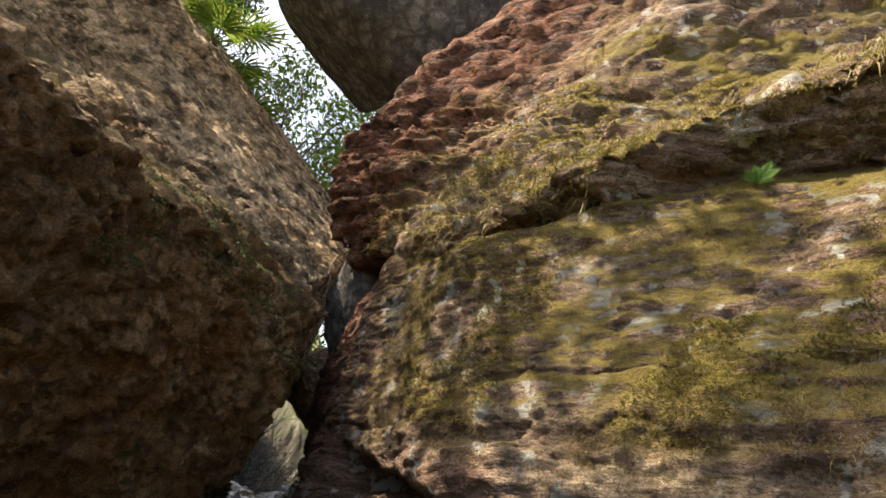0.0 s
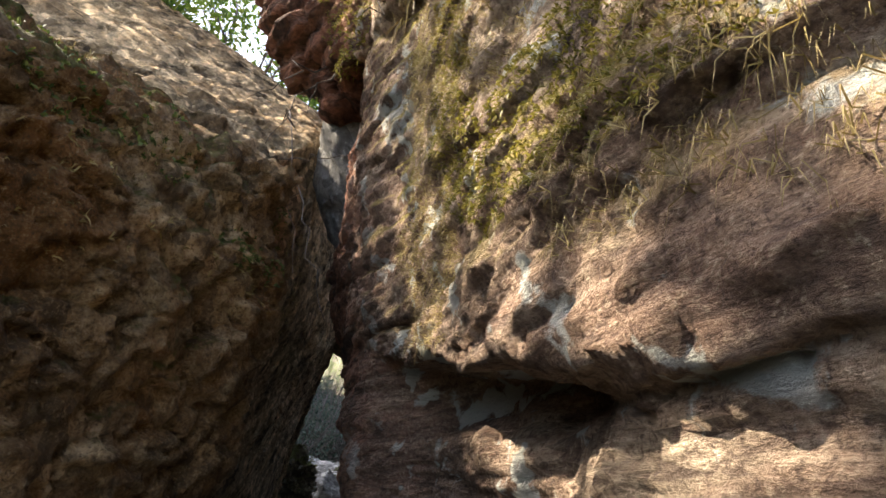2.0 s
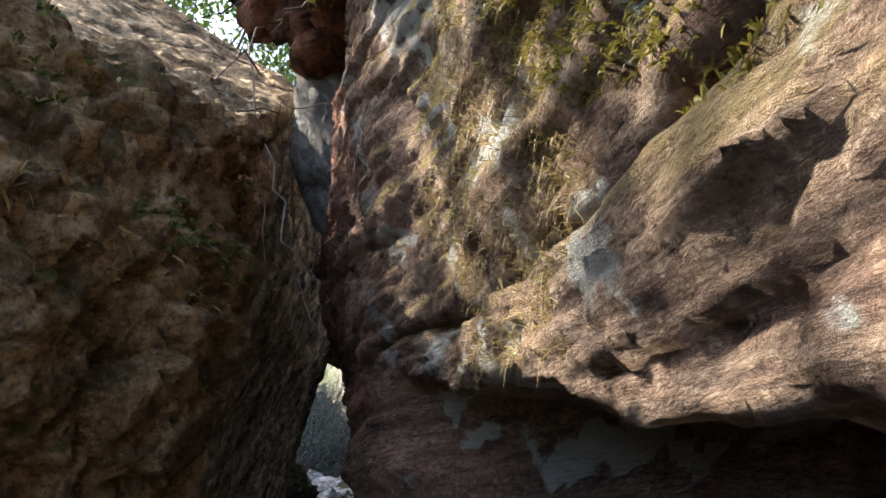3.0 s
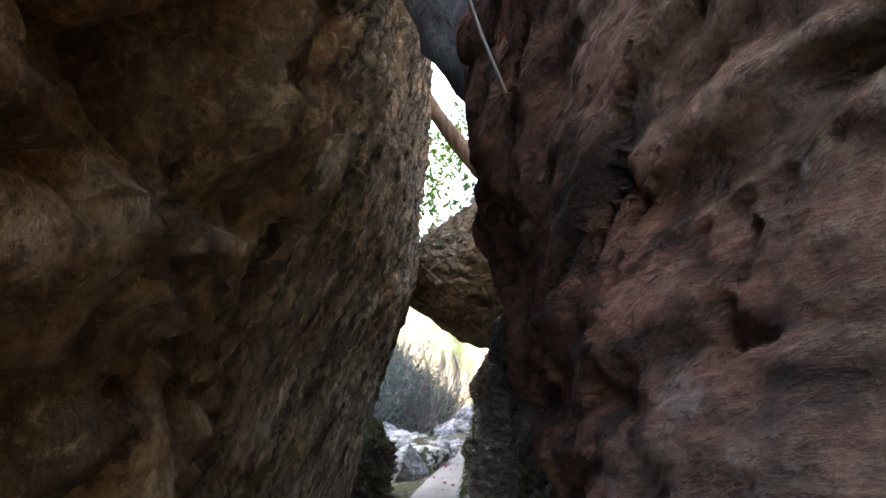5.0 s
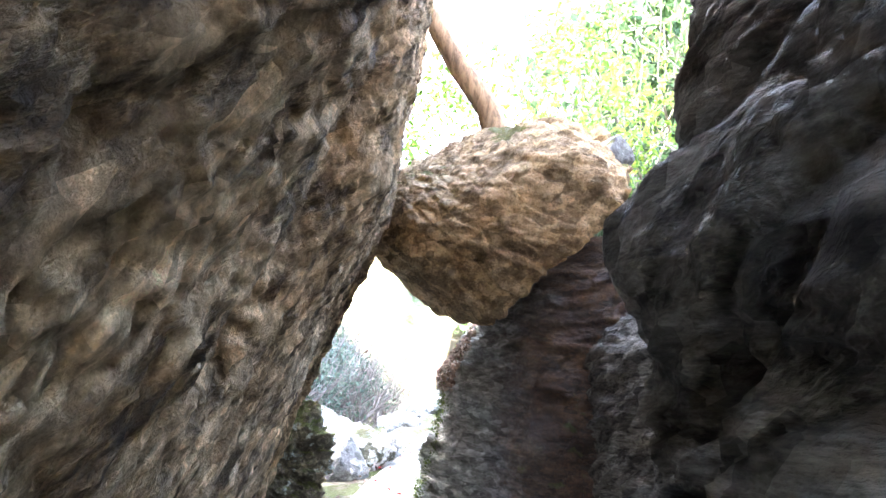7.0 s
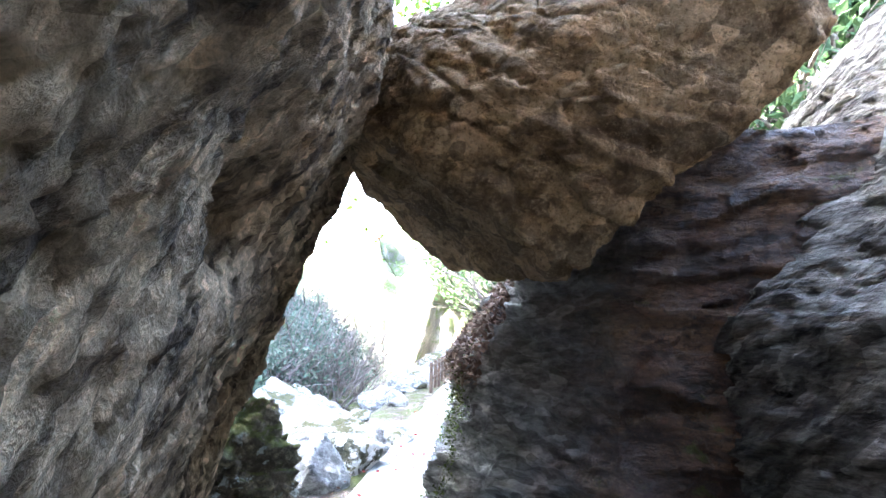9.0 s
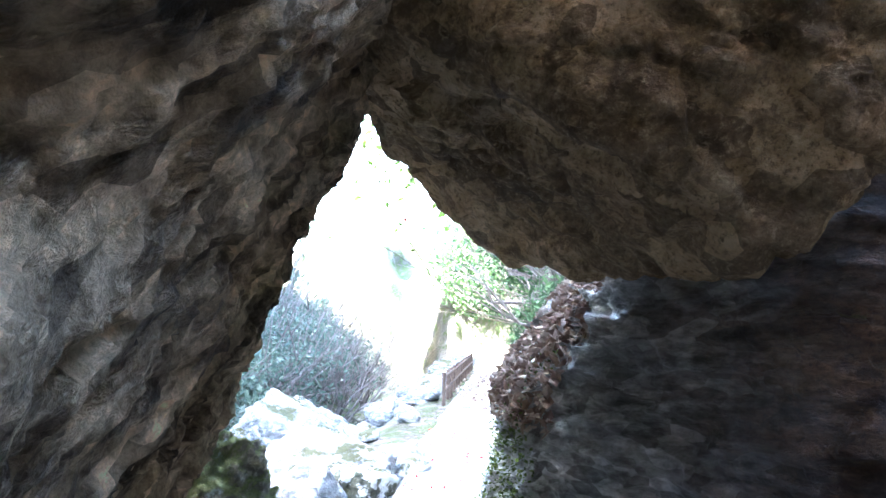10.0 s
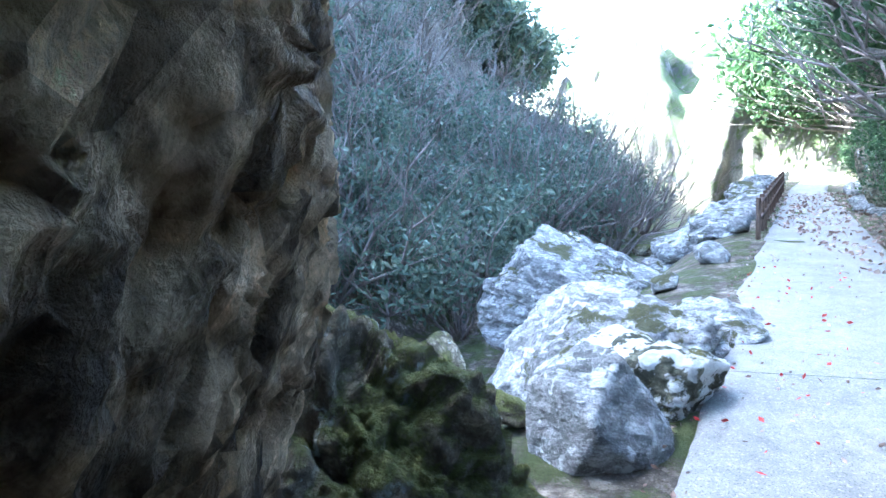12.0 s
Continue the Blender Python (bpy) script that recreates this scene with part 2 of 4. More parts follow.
# Inner stretch: tan stone, made paler in the colour to brighten the dim passage.
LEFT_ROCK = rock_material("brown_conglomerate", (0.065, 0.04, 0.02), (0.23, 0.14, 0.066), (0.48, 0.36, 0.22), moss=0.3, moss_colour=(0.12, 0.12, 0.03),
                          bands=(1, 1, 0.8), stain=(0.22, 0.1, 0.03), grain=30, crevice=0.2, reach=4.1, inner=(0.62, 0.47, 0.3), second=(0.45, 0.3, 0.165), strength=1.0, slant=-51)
RIGHT_ROCK = rock_material("layered_sandstone", (0.08, 0.052, 0.04), (0.3, 0.21, 0.15), (0.55, 0.44, 0.32), moss=0.62, moss_colour=(0.34, 0.27, 0.07), lichen=0.55,
                           lichen_colour=(0.5, 0.52, 0.48), bands=(1, 0.75, 3.0), turn=7, stain=(0.22, 0.135, 0.095), grain=26, up_bias=0.8, crevice=0.15,
                           reach=3.75, inner=(0.235, 0.1, 0.062), second=(0.29, 0.262, 0.22), turns=5.1, moss_from=1.6, slant=38)
CHOCK_ROCK = rock_material("ochre_boulder", (0.12, 0.078, 0.04), (0.42, 0.28, 0.15), (0.6, 0.44, 0.27), moss=0.1, bands=(1, 1, 1.6), turn=25, grain=20, crevice=0.1)
# Brown and grey stone; recess shade and wet glints are in the colours too.
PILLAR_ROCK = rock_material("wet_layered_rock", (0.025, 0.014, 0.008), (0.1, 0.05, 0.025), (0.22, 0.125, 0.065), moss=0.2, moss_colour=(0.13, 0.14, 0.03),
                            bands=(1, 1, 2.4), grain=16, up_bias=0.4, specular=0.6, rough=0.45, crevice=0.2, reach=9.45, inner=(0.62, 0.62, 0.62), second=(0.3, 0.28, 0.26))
RIVER_ROCK = rock_material("pale_river_rock", (0.11, 0.11, 0.105), (0.29, 0.288, 0.28), (0.5, 0.49, 0.48), moss=0.1, moss_colour=(0.1, 0.1, 0.04),
                           lichen=0.4, lichen_colour=(0.52, 0.53, 0.52), bands=(1, 1, 2.0), turn=30, grain=22, crevice=0.2)
DARK_STONE = rock_material("mossy_boulder_stone", (0.07, 0.058, 0.04), (0.27, 0.23, 0.15), (0.48, 0.42, 0.31), moss=0.45, moss_colour=(0.15, 0.16, 0.045),
                           lichen=0.3, grain=26)
LICHEN_STONE = rock_material("lichen_spotted_stone", (0.05, 0.05, 0.035), (0.13, 0.125, 0.085), (0.25, 0.24, 0.18), moss=0.2, lichen=1.5, lichen_colour=(0.68, 0.68, 0.65), grain=24)
GREY_ROCK = rock_material("grey_rock", (0.08, 0.075, 0.07), (0.2, 0.19, 0.18), (0.32, 0.31, 0.29), moss=0.3, grain=12)
FAR_CLIFF = rock_material("pale_far_cliff", (0.08, 0.07, 0.06), (0.18, 0.165, 0.145), (0.28, 0.26, 0.23), moss=0.7, moss_colour=(0.1, 0.13, 0.05), bands=(0.3, 0.3, 0.15), grain=3)
SOIL = rock_material("leafy_soil", (0.07, 0.055, 0.042), (0.17, 0.14, 0.11), (0.32, 0.28, 0.23), moss=0.3, moss_colour=(0.1, 0.12, 0.04), grain=18)


def path_material():
    k = Nodes("worn_concrete")
    big, fine, grit = k.noise(0.9, 5, 0.6), k.noise(9, 6, 0.65), k.noise(120, 3, 0.6)
    col = k.ramp(k.math("ADD", k.math("MULTIPLY", big, 0.5), k.math("MULTIPLY", fine, 0.5)), (0.35, (0.14, 0.136, 0.13)), (0.65, (0.26, 0.256, 0.245)))
    col = k.mix(k.ramp(grit, (0.36, 0.75), (0.48, 0.0)), col, (0.07, 0.062, 0.05))
    col = k.mix(k.ramp(k.noise(55, 4, 0.7), (0.56, 0.0), (0.66, 0.6)), col, (0.42, 0.41, 0.4))
    return k.finish(col, 0.9, k.math("ADD", grit, fine), 0.4, 0.01)


def leaf_material(name, a, b, c, trans=0.35):
    k = Nodes(name)
    n = k.t.nodes.new("ShaderNodeNewGeometry")
    col = k.ramp(n.outputs["Random Per Island"], (0.0, a), (0.5, b), (1.0, c))
    m = k.finish(col, 0.55, None, specular=0.35)
    tr = k.t.nodes.new("ShaderNodeBsdfTranslucent")
    k.link(col, tr.inputs["Color"])
    mx = k.t.nodes.new("ShaderNodeMixShader")
    mx.inputs[0].default_value = trans
    k.link(k.out.outputs[0], mx.inputs[1])
    k.link(tr.outputs[0], mx.inputs[2])
    k.link(mx.outputs[0], k.t.nodes["Material Output"].inputs["Surface"])
    return m


def bark_material(name, dark, light):
    k = Nodes(name)
    n = k.noise(22, 7, 0.7, k.scaled(1, 1, 0.25), 0.4)
    return k.finish(k.ramp(n, (0.35, dark), (0.65, light)), 0.9, n, 0.6, 0.01)


PATH_STONE = path_material()
LEAF_BRIGHT = leaf_material("bright_leaves", (0.10, 0.19, 0.03), (0.18, 0.3, 0.05), (0.3, 0.36, 0.08), 0.5)
LEAF_DARK = leaf_material("evergreen_leaves", (0.035, 0.07, 0.03), (0.06, 0.11, 0.045), (0.11, 0.17, 0.07), 0.3)
# Green greyed to put some haze into the leaf colour.
LEAF_FAR = leaf_material("hillside_leaves", (0.07, 0.1, 0.075), (0.11, 0.15, 0.105), (0.18, 0.2, 0.14), 0.35)
LEAF_DEAD = leaf_material("dead_leaves", (0.14, 0.09, 0.07), (0.27, 0.18, 0.14), (0.5, 0.41, 0.36), 0.15)
LEAF_RED = leaf_material("red_leaves", (0.3, 0.015, 0.015), (0.4, 0.03, 0.03), (0.42, 0.06, 0.05), 0.2)
STRAW = leaf_material("dry_grass", (0.16, 0.11, 0.04), (0.28, 0.21, 0.08), (0.42, 0.34, 0.16), 0.3)
MOSS_TUFT = leaf_material("moss_tufts", (0.09, 0.08, 0.015), (0.2, 0.17, 0.03), (0.32, 0.27, 0.06), 0.3)
GREEN_TUFT = leaf_material("green_moss_tufts", (0.04, 0.06, 0.012), (0.09, 0.12, 0.025), (0.16, 0.19, 0.05), 0.3)
BARK = bark_material("brown_bark", (0.09, 0.055, 0.03), (0.3, 0.19, 0.11))
TWIG = bark_material("grey_twig_bark", (0.11, 0.09, 0.08), (0.3, 0.25, 0.225))
DARK_TWIG = bark_material("dark_twig_bark", (0.03, 0.022, 0.018), (0.1, 0.075, 0.06))
RAIL_WOOD = bark_material("weathered_rail_wood", (0.06, 0.04, 0.03), (0.16, 0.11, 0.08))


# ---------- rock faces ----------
def rock_face(name, ys, zs, shape, relief, material, flip, label):
    """A rock face that leans along y and z, with its depth given by shape(y, z), and a back that closes it."""
    Y, Z = np.meshgrid(ys, zs, indexing="ij")
    X = shape(Y, Z)
    P = np.stack([X, Y, Z], 2)
    N = sheet_normals(P) * (-1 if flip else 1)
    flat = P.reshape(-1, 3)
    P = P + N * relief(flat, Y.ravel(), Z.ravel()).reshape(X.shape)[..., None]
    n, m = X.shape
    verts, faces = P.reshape(-1, 3), grid_faces(n, m, flip)
    ob = mesh_object(name, verts, faces, material)
    return tagged(ob, label, "rock face", kind="structure")


def left_shape(y, z):
    x = np.interp(z, [-1, 0, 0.76, 1.1, 1.39, 1.7, 2.0, 2.3, 3.1, 4.2, 8], [-0.9, -0.7, -0.45, -0.33, -0.22, -0.1, 0.03, 0.1, 0.19, 0.35, 0.5])
    x = x - 0.11 * step(y, 7.6, 9.0) * step(z, 2.6, 1.9)
    x = x + 0.28 * np.exp(-((y - 3.75) / 0.55) ** 2) * step(z, 2.6, 1.5) * step(z, 0.2, 1.2)
    x = x + 0.16 * bump_at(y, z, 4.0, 2.4, 0.2, 0.16)
    x = x - 0.26 * bump_at(y, z, 6.5, 1.98, 0.13, 0.3) - 0.22 * bump_at(y, z, 6.32, 1.5, 0.11, 0.12) - 0.12 * bump_at(y, z, 8.2, 1.7, 0.32, 0.12) - 0.05 * bump_at(y, z, 8.05, 1.72, 0.5, 0.2)
    front = np.interp(z, [0, 1.4, 1.7, 2.07, 2.25, 2.5, 2.95, 3.5, 4.5, 8], [3.3, 3.3, 3.3, 3.6, 3.75, 4.15, 4.85, 5.7, 6.9, 9.3])
    top = np.interp(y, [4.1, 5, 6, 8, 10, 12], [2.9, 3.15, 3.55, 4.4, 5.2, 5.6])
    away = np.interp(z, [1.6, 2.3, 2.7, 3.2], [0.32, 0.34, 0.8, 1.35])
    x = x - np.maximum(away * np.maximum(front - y, 0) ** 1.1, 1.35 * np.maximum(z - top, 0))
    x = x - 0.27 * (np.maximum(y - 9.5, 0) / 1.1) ** 1.4 - 2.2 * np.maximum(y - 10.75, 0)
    return np.minimum(x, np.interp(y, [9.4, 9.8, 10.1, 10.3, 10.6, 10.8, 11.5], [0.9, 0.12, -0.3, -0.46, -0.6, -0.75, -2.2]))


def left_relief(p, y, z):
    warp = p + 0.06 * np.stack([value_noise(p * 4 + 5, 3), value_noise(p * 4 + 9, 4), value_noise(p * 4, 5)], 1)
    inner = step(y, 4.3, 5.2)
    # outside: angular clasts of three sizes
    a, ja = facets(warp * np.array([5.0, 5.0, 6.5]), 11)
    b, jb = facets(warp * np.array([13.0, 13.0, 15.0]), 23)
    c, jc = facets(warp * np.array([30.0, 30.0, 33.0]), 29)
    rough = 0.05 * a + 0.028 * b + 0.012 * c - 0.016 * ja - 0.01 * jb
    # inside: long scales running up and along the wall, with hollows between them
    along, across = 0.62 * y + 0.78 * z, 0.78 * y - 0.62 * z
    bend = 0.05 * fbm(p * 2.5, 2, 33)
    d, jd = facets(np.stack([p[:, 0] * 7, (across + bend) * 10.0, along * 4.5], 1), 35)
    e, je = facets(np.stack([p[:, 0] * 18, (across + bend) * 26.0, along * 11], 1), 37)
    f, jf = facets(warp * np.array([40.0, 40.0, 34.0]), 39)
    hollows = step(fbm(np.stack([p[:, 0] * 4, across * 6, along * 2.6], 1), 3, 41), 0.05, 0.5)
    scaly = (0.014 * d + 0.012 * e - 0.012 * hollows) * (1 + step(y, 8.3, 9.2)) + 0.007 * f - 0.005 * jd - 0.004 * je
    blocks = (0.06 - 0.03 * inner) * fbm(warp * 1.7, 3, 7)
    return rough * (1 - inner) + scaly * inner + blocks + 0.005 * fbm(p * 45, 2, 9) - 0.01 - 0.03 * step(y, 3.3, 3.6) * step(y, 5.2, 4.6) + 0.03 * inner * step(y, 8.2, 7.2) - 0.025 * step(y, 8.6, 9.3)


RIGHT_Y = [-4, -1, 0, 0.8, 1.5, 1.85, 2.1, 2.55, 3.0, 3.4, 3.65, 3.85, 4.1, 4.4, 4.68, 4.85, 5.1, 5.4, 5.65, 5.9, 6.05, 6.35, 6.9, 7.6, 8.4, 9.0, 9.5, 10.2, 11]
RIGHT_X = [2.9, 2.1, 1.7, 1.42, 1.12, 0.97, 0.87, 0.77, 0.715, 0.655, 0.56, 0.47, 0.41, 0.385, 0.395, 0.52, 0.62, 0.5, 0.47, 0.47, 0.5, 0.85, 1.25, 1.55, 1.65, 1.5, 1.5, 1.7, 2.0]


def lip_height(y):
    """The lower edge of the jutting slab, above the dark hollow."""
    return 1.535 + 0.1 * np.clip(y - 2.9, 0, 0.9) + 0.015 * np.sin(y * 7)


def crack_height(y):
    """The slanting crack between the slab and the mossy face above it."""
    return lip_height(y) + np.interp(y, [1.2, 2.0, 2.5, 2.9, 3.6, 4.0], [0.5, 0.42, 0.3, 0.19, 0.11, 0.03])


def right_shape(y, z):
    x = np.interp(y, RIGHT_Y, RIGHT_X)
    nose = np.exp(-((y - 4.5) / 0.4) ** 2)
    x = x + nose * np.interp(z, [0, 1.2, 1.4, 1.75, 1.95, 2.05, 2.2, 2.45, 2.7, 3.2], [0.12, 0.07, 0.03, 0.0, -0.05, -0.06, -0.02, 0.0, 0.12, 0.4])
    nose = np.exp(-((y - 5.75) / 0.65) ** 2)
    x = x + nose * np.interp(z, [0, 1.0, 1.2, 1.42, 1.57, 1.7, 1.85, 2.0, 2.3, 3, 6], [0.15, 0.06, 0.03, 0.05, -0.01, 0.08, 0.16, 0.2, 0.34, 0.9, 3.0])
    x = x + 0.85 * step(y, 6.2, 7.6) * np.maximum(z - 1.55, 0)
    x = x + np.interp(y, [0, 1.5, 1.9, 2.3, 2.8], [0.75, 0.7, 0.5, 0.25, 0.0]) * np.maximum(z - 1.85, 0)
    lip, crack = lip_height(y), crack_height(y)
    hollow = step(y, 2.2, 2.9) * step(y, 3.85, 3.5)
    x = x + hollow * (0.24 * step(z, lip + 0.005, lip - 0.05) * (1 - 0.6 * step(z, 1.47, 1.36)))
    x = x - 0.04 * bump_at(y, z, 3.97, 1.2, 0.2, 0.22)
    outer = step(y, 4.15, 3.7)
    x = x - step(y, 3.8, 3.3) * (0.03 * step(z, crack + 0.01, crack - 0.03) * step(z, lip - 0.06, lip))
    top = np.interp(y, [0.5, 1.2, 2, 2.5, 3.1, 4.2, 4.6, 5.2], [3.1, 3.05, 2.9, 2.74, 2.7, 2.95, 3.1, 3.3])
    x = x + step(y, 5.3, 4.9) * (1.3 * np.maximum(z - top, 0) + 0.3 * np.maximum(z - top + 0.25, 0) ** 1.5)
    return x + outer * 0.04 * np.exp(-((z - crack) / 0.014) ** 2)


def upper_shape(y, z):
    x = np.interp(y, [-2, 0.5, 1, 2, 3, 3.8, 4.3, 4.6, 4.85, 5.1, 6.5], [2.3, 1.62, 1.5, 1.15, 0.82, 0.48, 0.16, 0.05, 0.6, 1.3, 2.4])
    tip = np.exp(-((y - 4.6) / 0.5) ** 2)
    x = x + tip * np.interp(z, [2.5, 2.9, 3.2, 3.5, 3.9, 4.3, 5.2, 6.2], [0.5, 0.3, 0.02, -0.17, -0.15, -0.02, 0.3, 1.0])
    x = x + (1 - tip) * (0.55 + 0.6 * step(y, 3.5, 2.6)) * np.maximum(z - 3.0, 0)
    low = np.interp(y, [0.5, 1.1, 1.8, 2.1, 3, 4.2, 4.6, 6], [3.5, 3.45, 3.25, 2.92, 2.78, 2.95, 3.0, 3.2])
    return x + 2.6 * np.maximum(low - z, 0)


def right_relief(p, y, z):
    s = z + 0.12 * y + 0.04 * fbm(p * np.array([1.2, 1.2, 1.2]), 3, 41)
    inner = step(y, 3.6, 4.2)
    outer = 1 - inner
    layers = fbm(np.stack([p[:, 0] * 1.5, y * 1.4, s * 17], 1), 3, 43)
    thin = value_noise(np.stack([p[:, 0] * 4, y * 4.5, s * 60], 1), 47)
    a, ja = facets(np.stack([p[:, 0] * 5, y * 3.2, s * 11], 1), 51)
    b, jb = facets(np.stack([p[:, 0] * 14, y * 9, s * 34], 1), 53)
    rel = 0.01 * layers + 0.007 * thin + 0.022 * fbm(p * 2.2, 3, 57) + 0.004 * fbm(p * 40, 2, 63)
    rel = rel + outer * (0.022 * a + 0.011 * b - 0.008 * ja)
    # inside: slanting slabs with sharp broken edges
    slant = 0.8 * z + 0.6 * y + 0.05 * fbm(p * 1.8, 3, 75)
    run = 0.8 * y - 0.6 * z
    near, nj = facets(np.stack([p[:, 0] * 4, run * 2.6, slant * 9], 1), 77)
    small, sj = facets(np.stack([p[:, 0] * 10, run * 8, slant * 26], 1), 79)
    far = step(y, 4.8, 5.2)
    rel = rel + inner * ((0.032 + 0.02 * far) * near + 0.011 * small - 0.022 * nj - 0.004 * sj)
    sweep = step(y, 5.0, 5.5) * step(y, 7.5, 6.4)
    return rel + sweep * 0.03 * fbm(np.stack([p[:, 0] * 2, y * 2.5 - z * 1.5, (z + 0.6 * y) * 11], 1), 2, 61)


def spaced(a, b, d):
    return np.linspace(a, b, int(round((b - a) / d)) + 1)


LEFT_YS = np.concatenate([spaced(-3, 1.2, 0.1)[:-1], spaced(1.2, 11.3, 0.0125)])
LEFT_ZS = np.concatenate([spaced(-0.4, 1.0, 0.05)[:-1], spaced(1.0, 3.6, 0.0125)[:-1], spaced(3.6, 7, 0.04)])
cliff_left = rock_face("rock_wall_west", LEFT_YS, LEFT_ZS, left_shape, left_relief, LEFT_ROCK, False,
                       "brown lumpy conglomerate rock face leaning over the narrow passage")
RIGHT_YS = np.concatenate([spaced(-3, 0.6, 0.08)[:-1], spaced(0.6, 6.6, 0.013)[:-1], spaced(6.6, 11, 0.04)])
RIGHT_ZS = np.concatenate([spaced(-0.4, 0.9, 0.06)[:-1], spaced(0.9, 3.2, 0.011)[:-1], spaced(3.2, 5, 0.1)])
cliff_right = rock_face("rock_wall_east", RIGHT_YS, RIGHT_ZS, right_shape, right_relief, RIGHT_ROCK, True,
                        "layered reddish sandstone face with moss, lichen and dry grass")


def upper_relief(p, y, z):
    a, ja = facets(np.stack([p[:, 0] * 3.5, y * 2.6, (z + 0.1 * y) * 7], 1), 67)
    return 1.3 * right_relief(p, y * 0 + 1.0, z) + 0.06 * a - 0.03 * ja


UPPER_YS, UPPER_ZS = np.concatenate([spaced(-2, 0.4, 0.1)[:-1], spaced(0.4, 5.6, 0.02)]), np.concatenate([spaced(2.3, 4.5, 0.016)[:-1], spaced(4.5, 7, 0.08)])
rock_face("rock_wall_upper", UPPER_YS, UPPER_ZS, upper_shape, upper_relief, RIGHT_ROCK, True,
          "mossy layered sandstone block overhanging the rock face below")


# ---------- boulders ----------
ICO = {}


def sphere_points(level):
    if level not in ICO:
        bm = bmesh.new()
        bmesh.ops.create_icosphere(bm, subdivisions=level, radius=1.0)
        bm.verts.ensure_lookup_table()
        ICO[level] = (np.array([v.co[:] for v in bm.verts]), np.array([[v.index for v in f.verts] for f in bm.faces]))
        bm.free()
    return ICO[level]


def boulder_mesh(radii, seed, level=5, cuts=18, sharp=18.0, rough=0.05, band=0.0, tilt=(0, 0, 0)):
    """An angular stone: a ball cut by planes, then roughened; in metres about its middle."""
    d, faces = sphere_points(level)
    rng = np.random.default_rng(seed)
    n = rng.normal(size=(cuts, 3))
    n /= np.linalg.norm(n, axis=1, keepdims=True)
    h = rng.uniform(0.66, 0.98, cuts)
    dots = np.maximum(d @ n.T, 1e-3) / h
    r = (np.power(dots, sharp).sum(1) + 0.78 ** sharp) ** (-1 / sharp)
    p = d * r[:, None] * np.array(radii)
    size = float(np.mean(radii))
    u = d
    q = p / size
    grain = q @ np.array(Euler(tilt).to_matrix()) * np.array([1.0, 1.0, 2.2 if band else 1.0])
    a, ja = facets(grain * 2.6 + 0.15 * fbm(q * 3, 2, seed + 3)[:, None], seed)
    b, jb = facets(grain * 7.5, seed + 4)
    rel = rough * size * (0.8 * fbm(q * 2.1, 3, seed) + 0.9 * a + 0.45 * b - 0.35 * ja - 0.12 * jb + 0.2 * fbm(q * 14, 2, seed + 5))
    if band:
        s = q @ np.array(Euler(tilt).to_matrix() @ Vector((0, 0, 1)))
        s = s + 0.12 * fbm(q * 1.5, 2, seed + 8)
        rel = rel + band * size * fbm(np.stack([q[:, 0], q[:, 1], s * 9], 1), 2, seed + 9)
    return p + u * rel[:, None], faces


def boulder(name, place, radii, material, label, seed, turn=(0, 0, 0), group="", **given):
    v, f = boulder_mesh(radii, seed, **given)
    ob = mesh_object(name, v, f, material)
    ob.matrix_basis = pose(*place, *turn)
    return tagged(ob, label, "boulder", group)


chockstone = boulder("chockstone", (0.74, 9.36, 2.35), (0.93, 0.9, 0.64), CHOCK_ROCK, "large ochre boulder wedged high between two rock walls", 5,
                     (0, -10, 0), level=7, cuts=15, sharp=18, rough=0.05, band=0.016, tilt=(0.3, 0.6, 0))
boulder("boulder", (1.38, 9.35, 3.0), (0.34, 0.3, 0.22), CHOCK_ROCK, "smaller ochre rock resting on the wedged boulder", 12, (0, 15, 0), rough=0.05)
boulder("boulder", (2.00, 9.85, 3.22), (0.2, 0.24, 0.22), GREY_ROCK, "grey rock resting behind the wedged boulder", 13, rough=0.05)
boulder("boulder", (1.8, 9.5, 2.92), (0.2, 0.25, 0.13), CHOCK_ROCK, "flat stone jammed under the smaller rock", 14, (0, -20, 0), rough=0.05)
boulder("boulder", (1.98, 10.1, 3.49), (0.14, 0.14, 0.12), CHOCK_ROCK, "small red-brown stone on top of the rocks", 15, rough=0.05)
boulder("wedged_rock", (0.56, 4.85, 3.02), (0.34, 0.36, 0.72), GREY_ROCK, "dark rock wedged in the top of the narrow gap", 8, cuts=10, rough=0.06)
boulder("overhanging_boulder", (-0.05, 6.35, 7.05), (1.3, 1.2, 1.5), GREY_ROCK, "smooth grey boulder jutting out from the cliff top", 9, cuts=9, rough=0.02)

# ---------- ground ----------
def ground_height(x, y):
    edge = np.interp(y, [8, 12, 13.7, 17, 19.5, 32, 80], [-0.5, -0.25, 0.15, 0.75, 1.4, 4.3, 16])
    left = np.maximum(edge - 0.15 - x, 0)
    bed = -2.4 * step(left, 0.1, 4.0) * step(y, 11.0, 15.5)
    bank = 0.62 * np.maximum(left - 6.5, 0)
    side = np.interp(y, [8, 12, 19, 32, 80], [1.5, 2.3, 3.3, 6.2, 20])
    rise = 0.9 * np.maximum(x - side, 0)
    z = bed + np.minimum(bank, 5 + 0.16 * bank) + np.minimum(rise, 22 + 0.1 * rise)
    z = z + 10.5 * np.exp(-((x + 21) / 9.5) ** 2 - ((y - 50) / 13) ** 2)
    # Mostly unseen ridge, added to keep the sun off the path and stream.
    z = z + 36 * np.exp(-((x + 20) / 7.0) ** 2) * step(y, 11.0, 16) * step(y, 46, 41)
    return z + step(y, 75, 160) * np.maximum(0, 16 - 0.05 * np.abs(x))


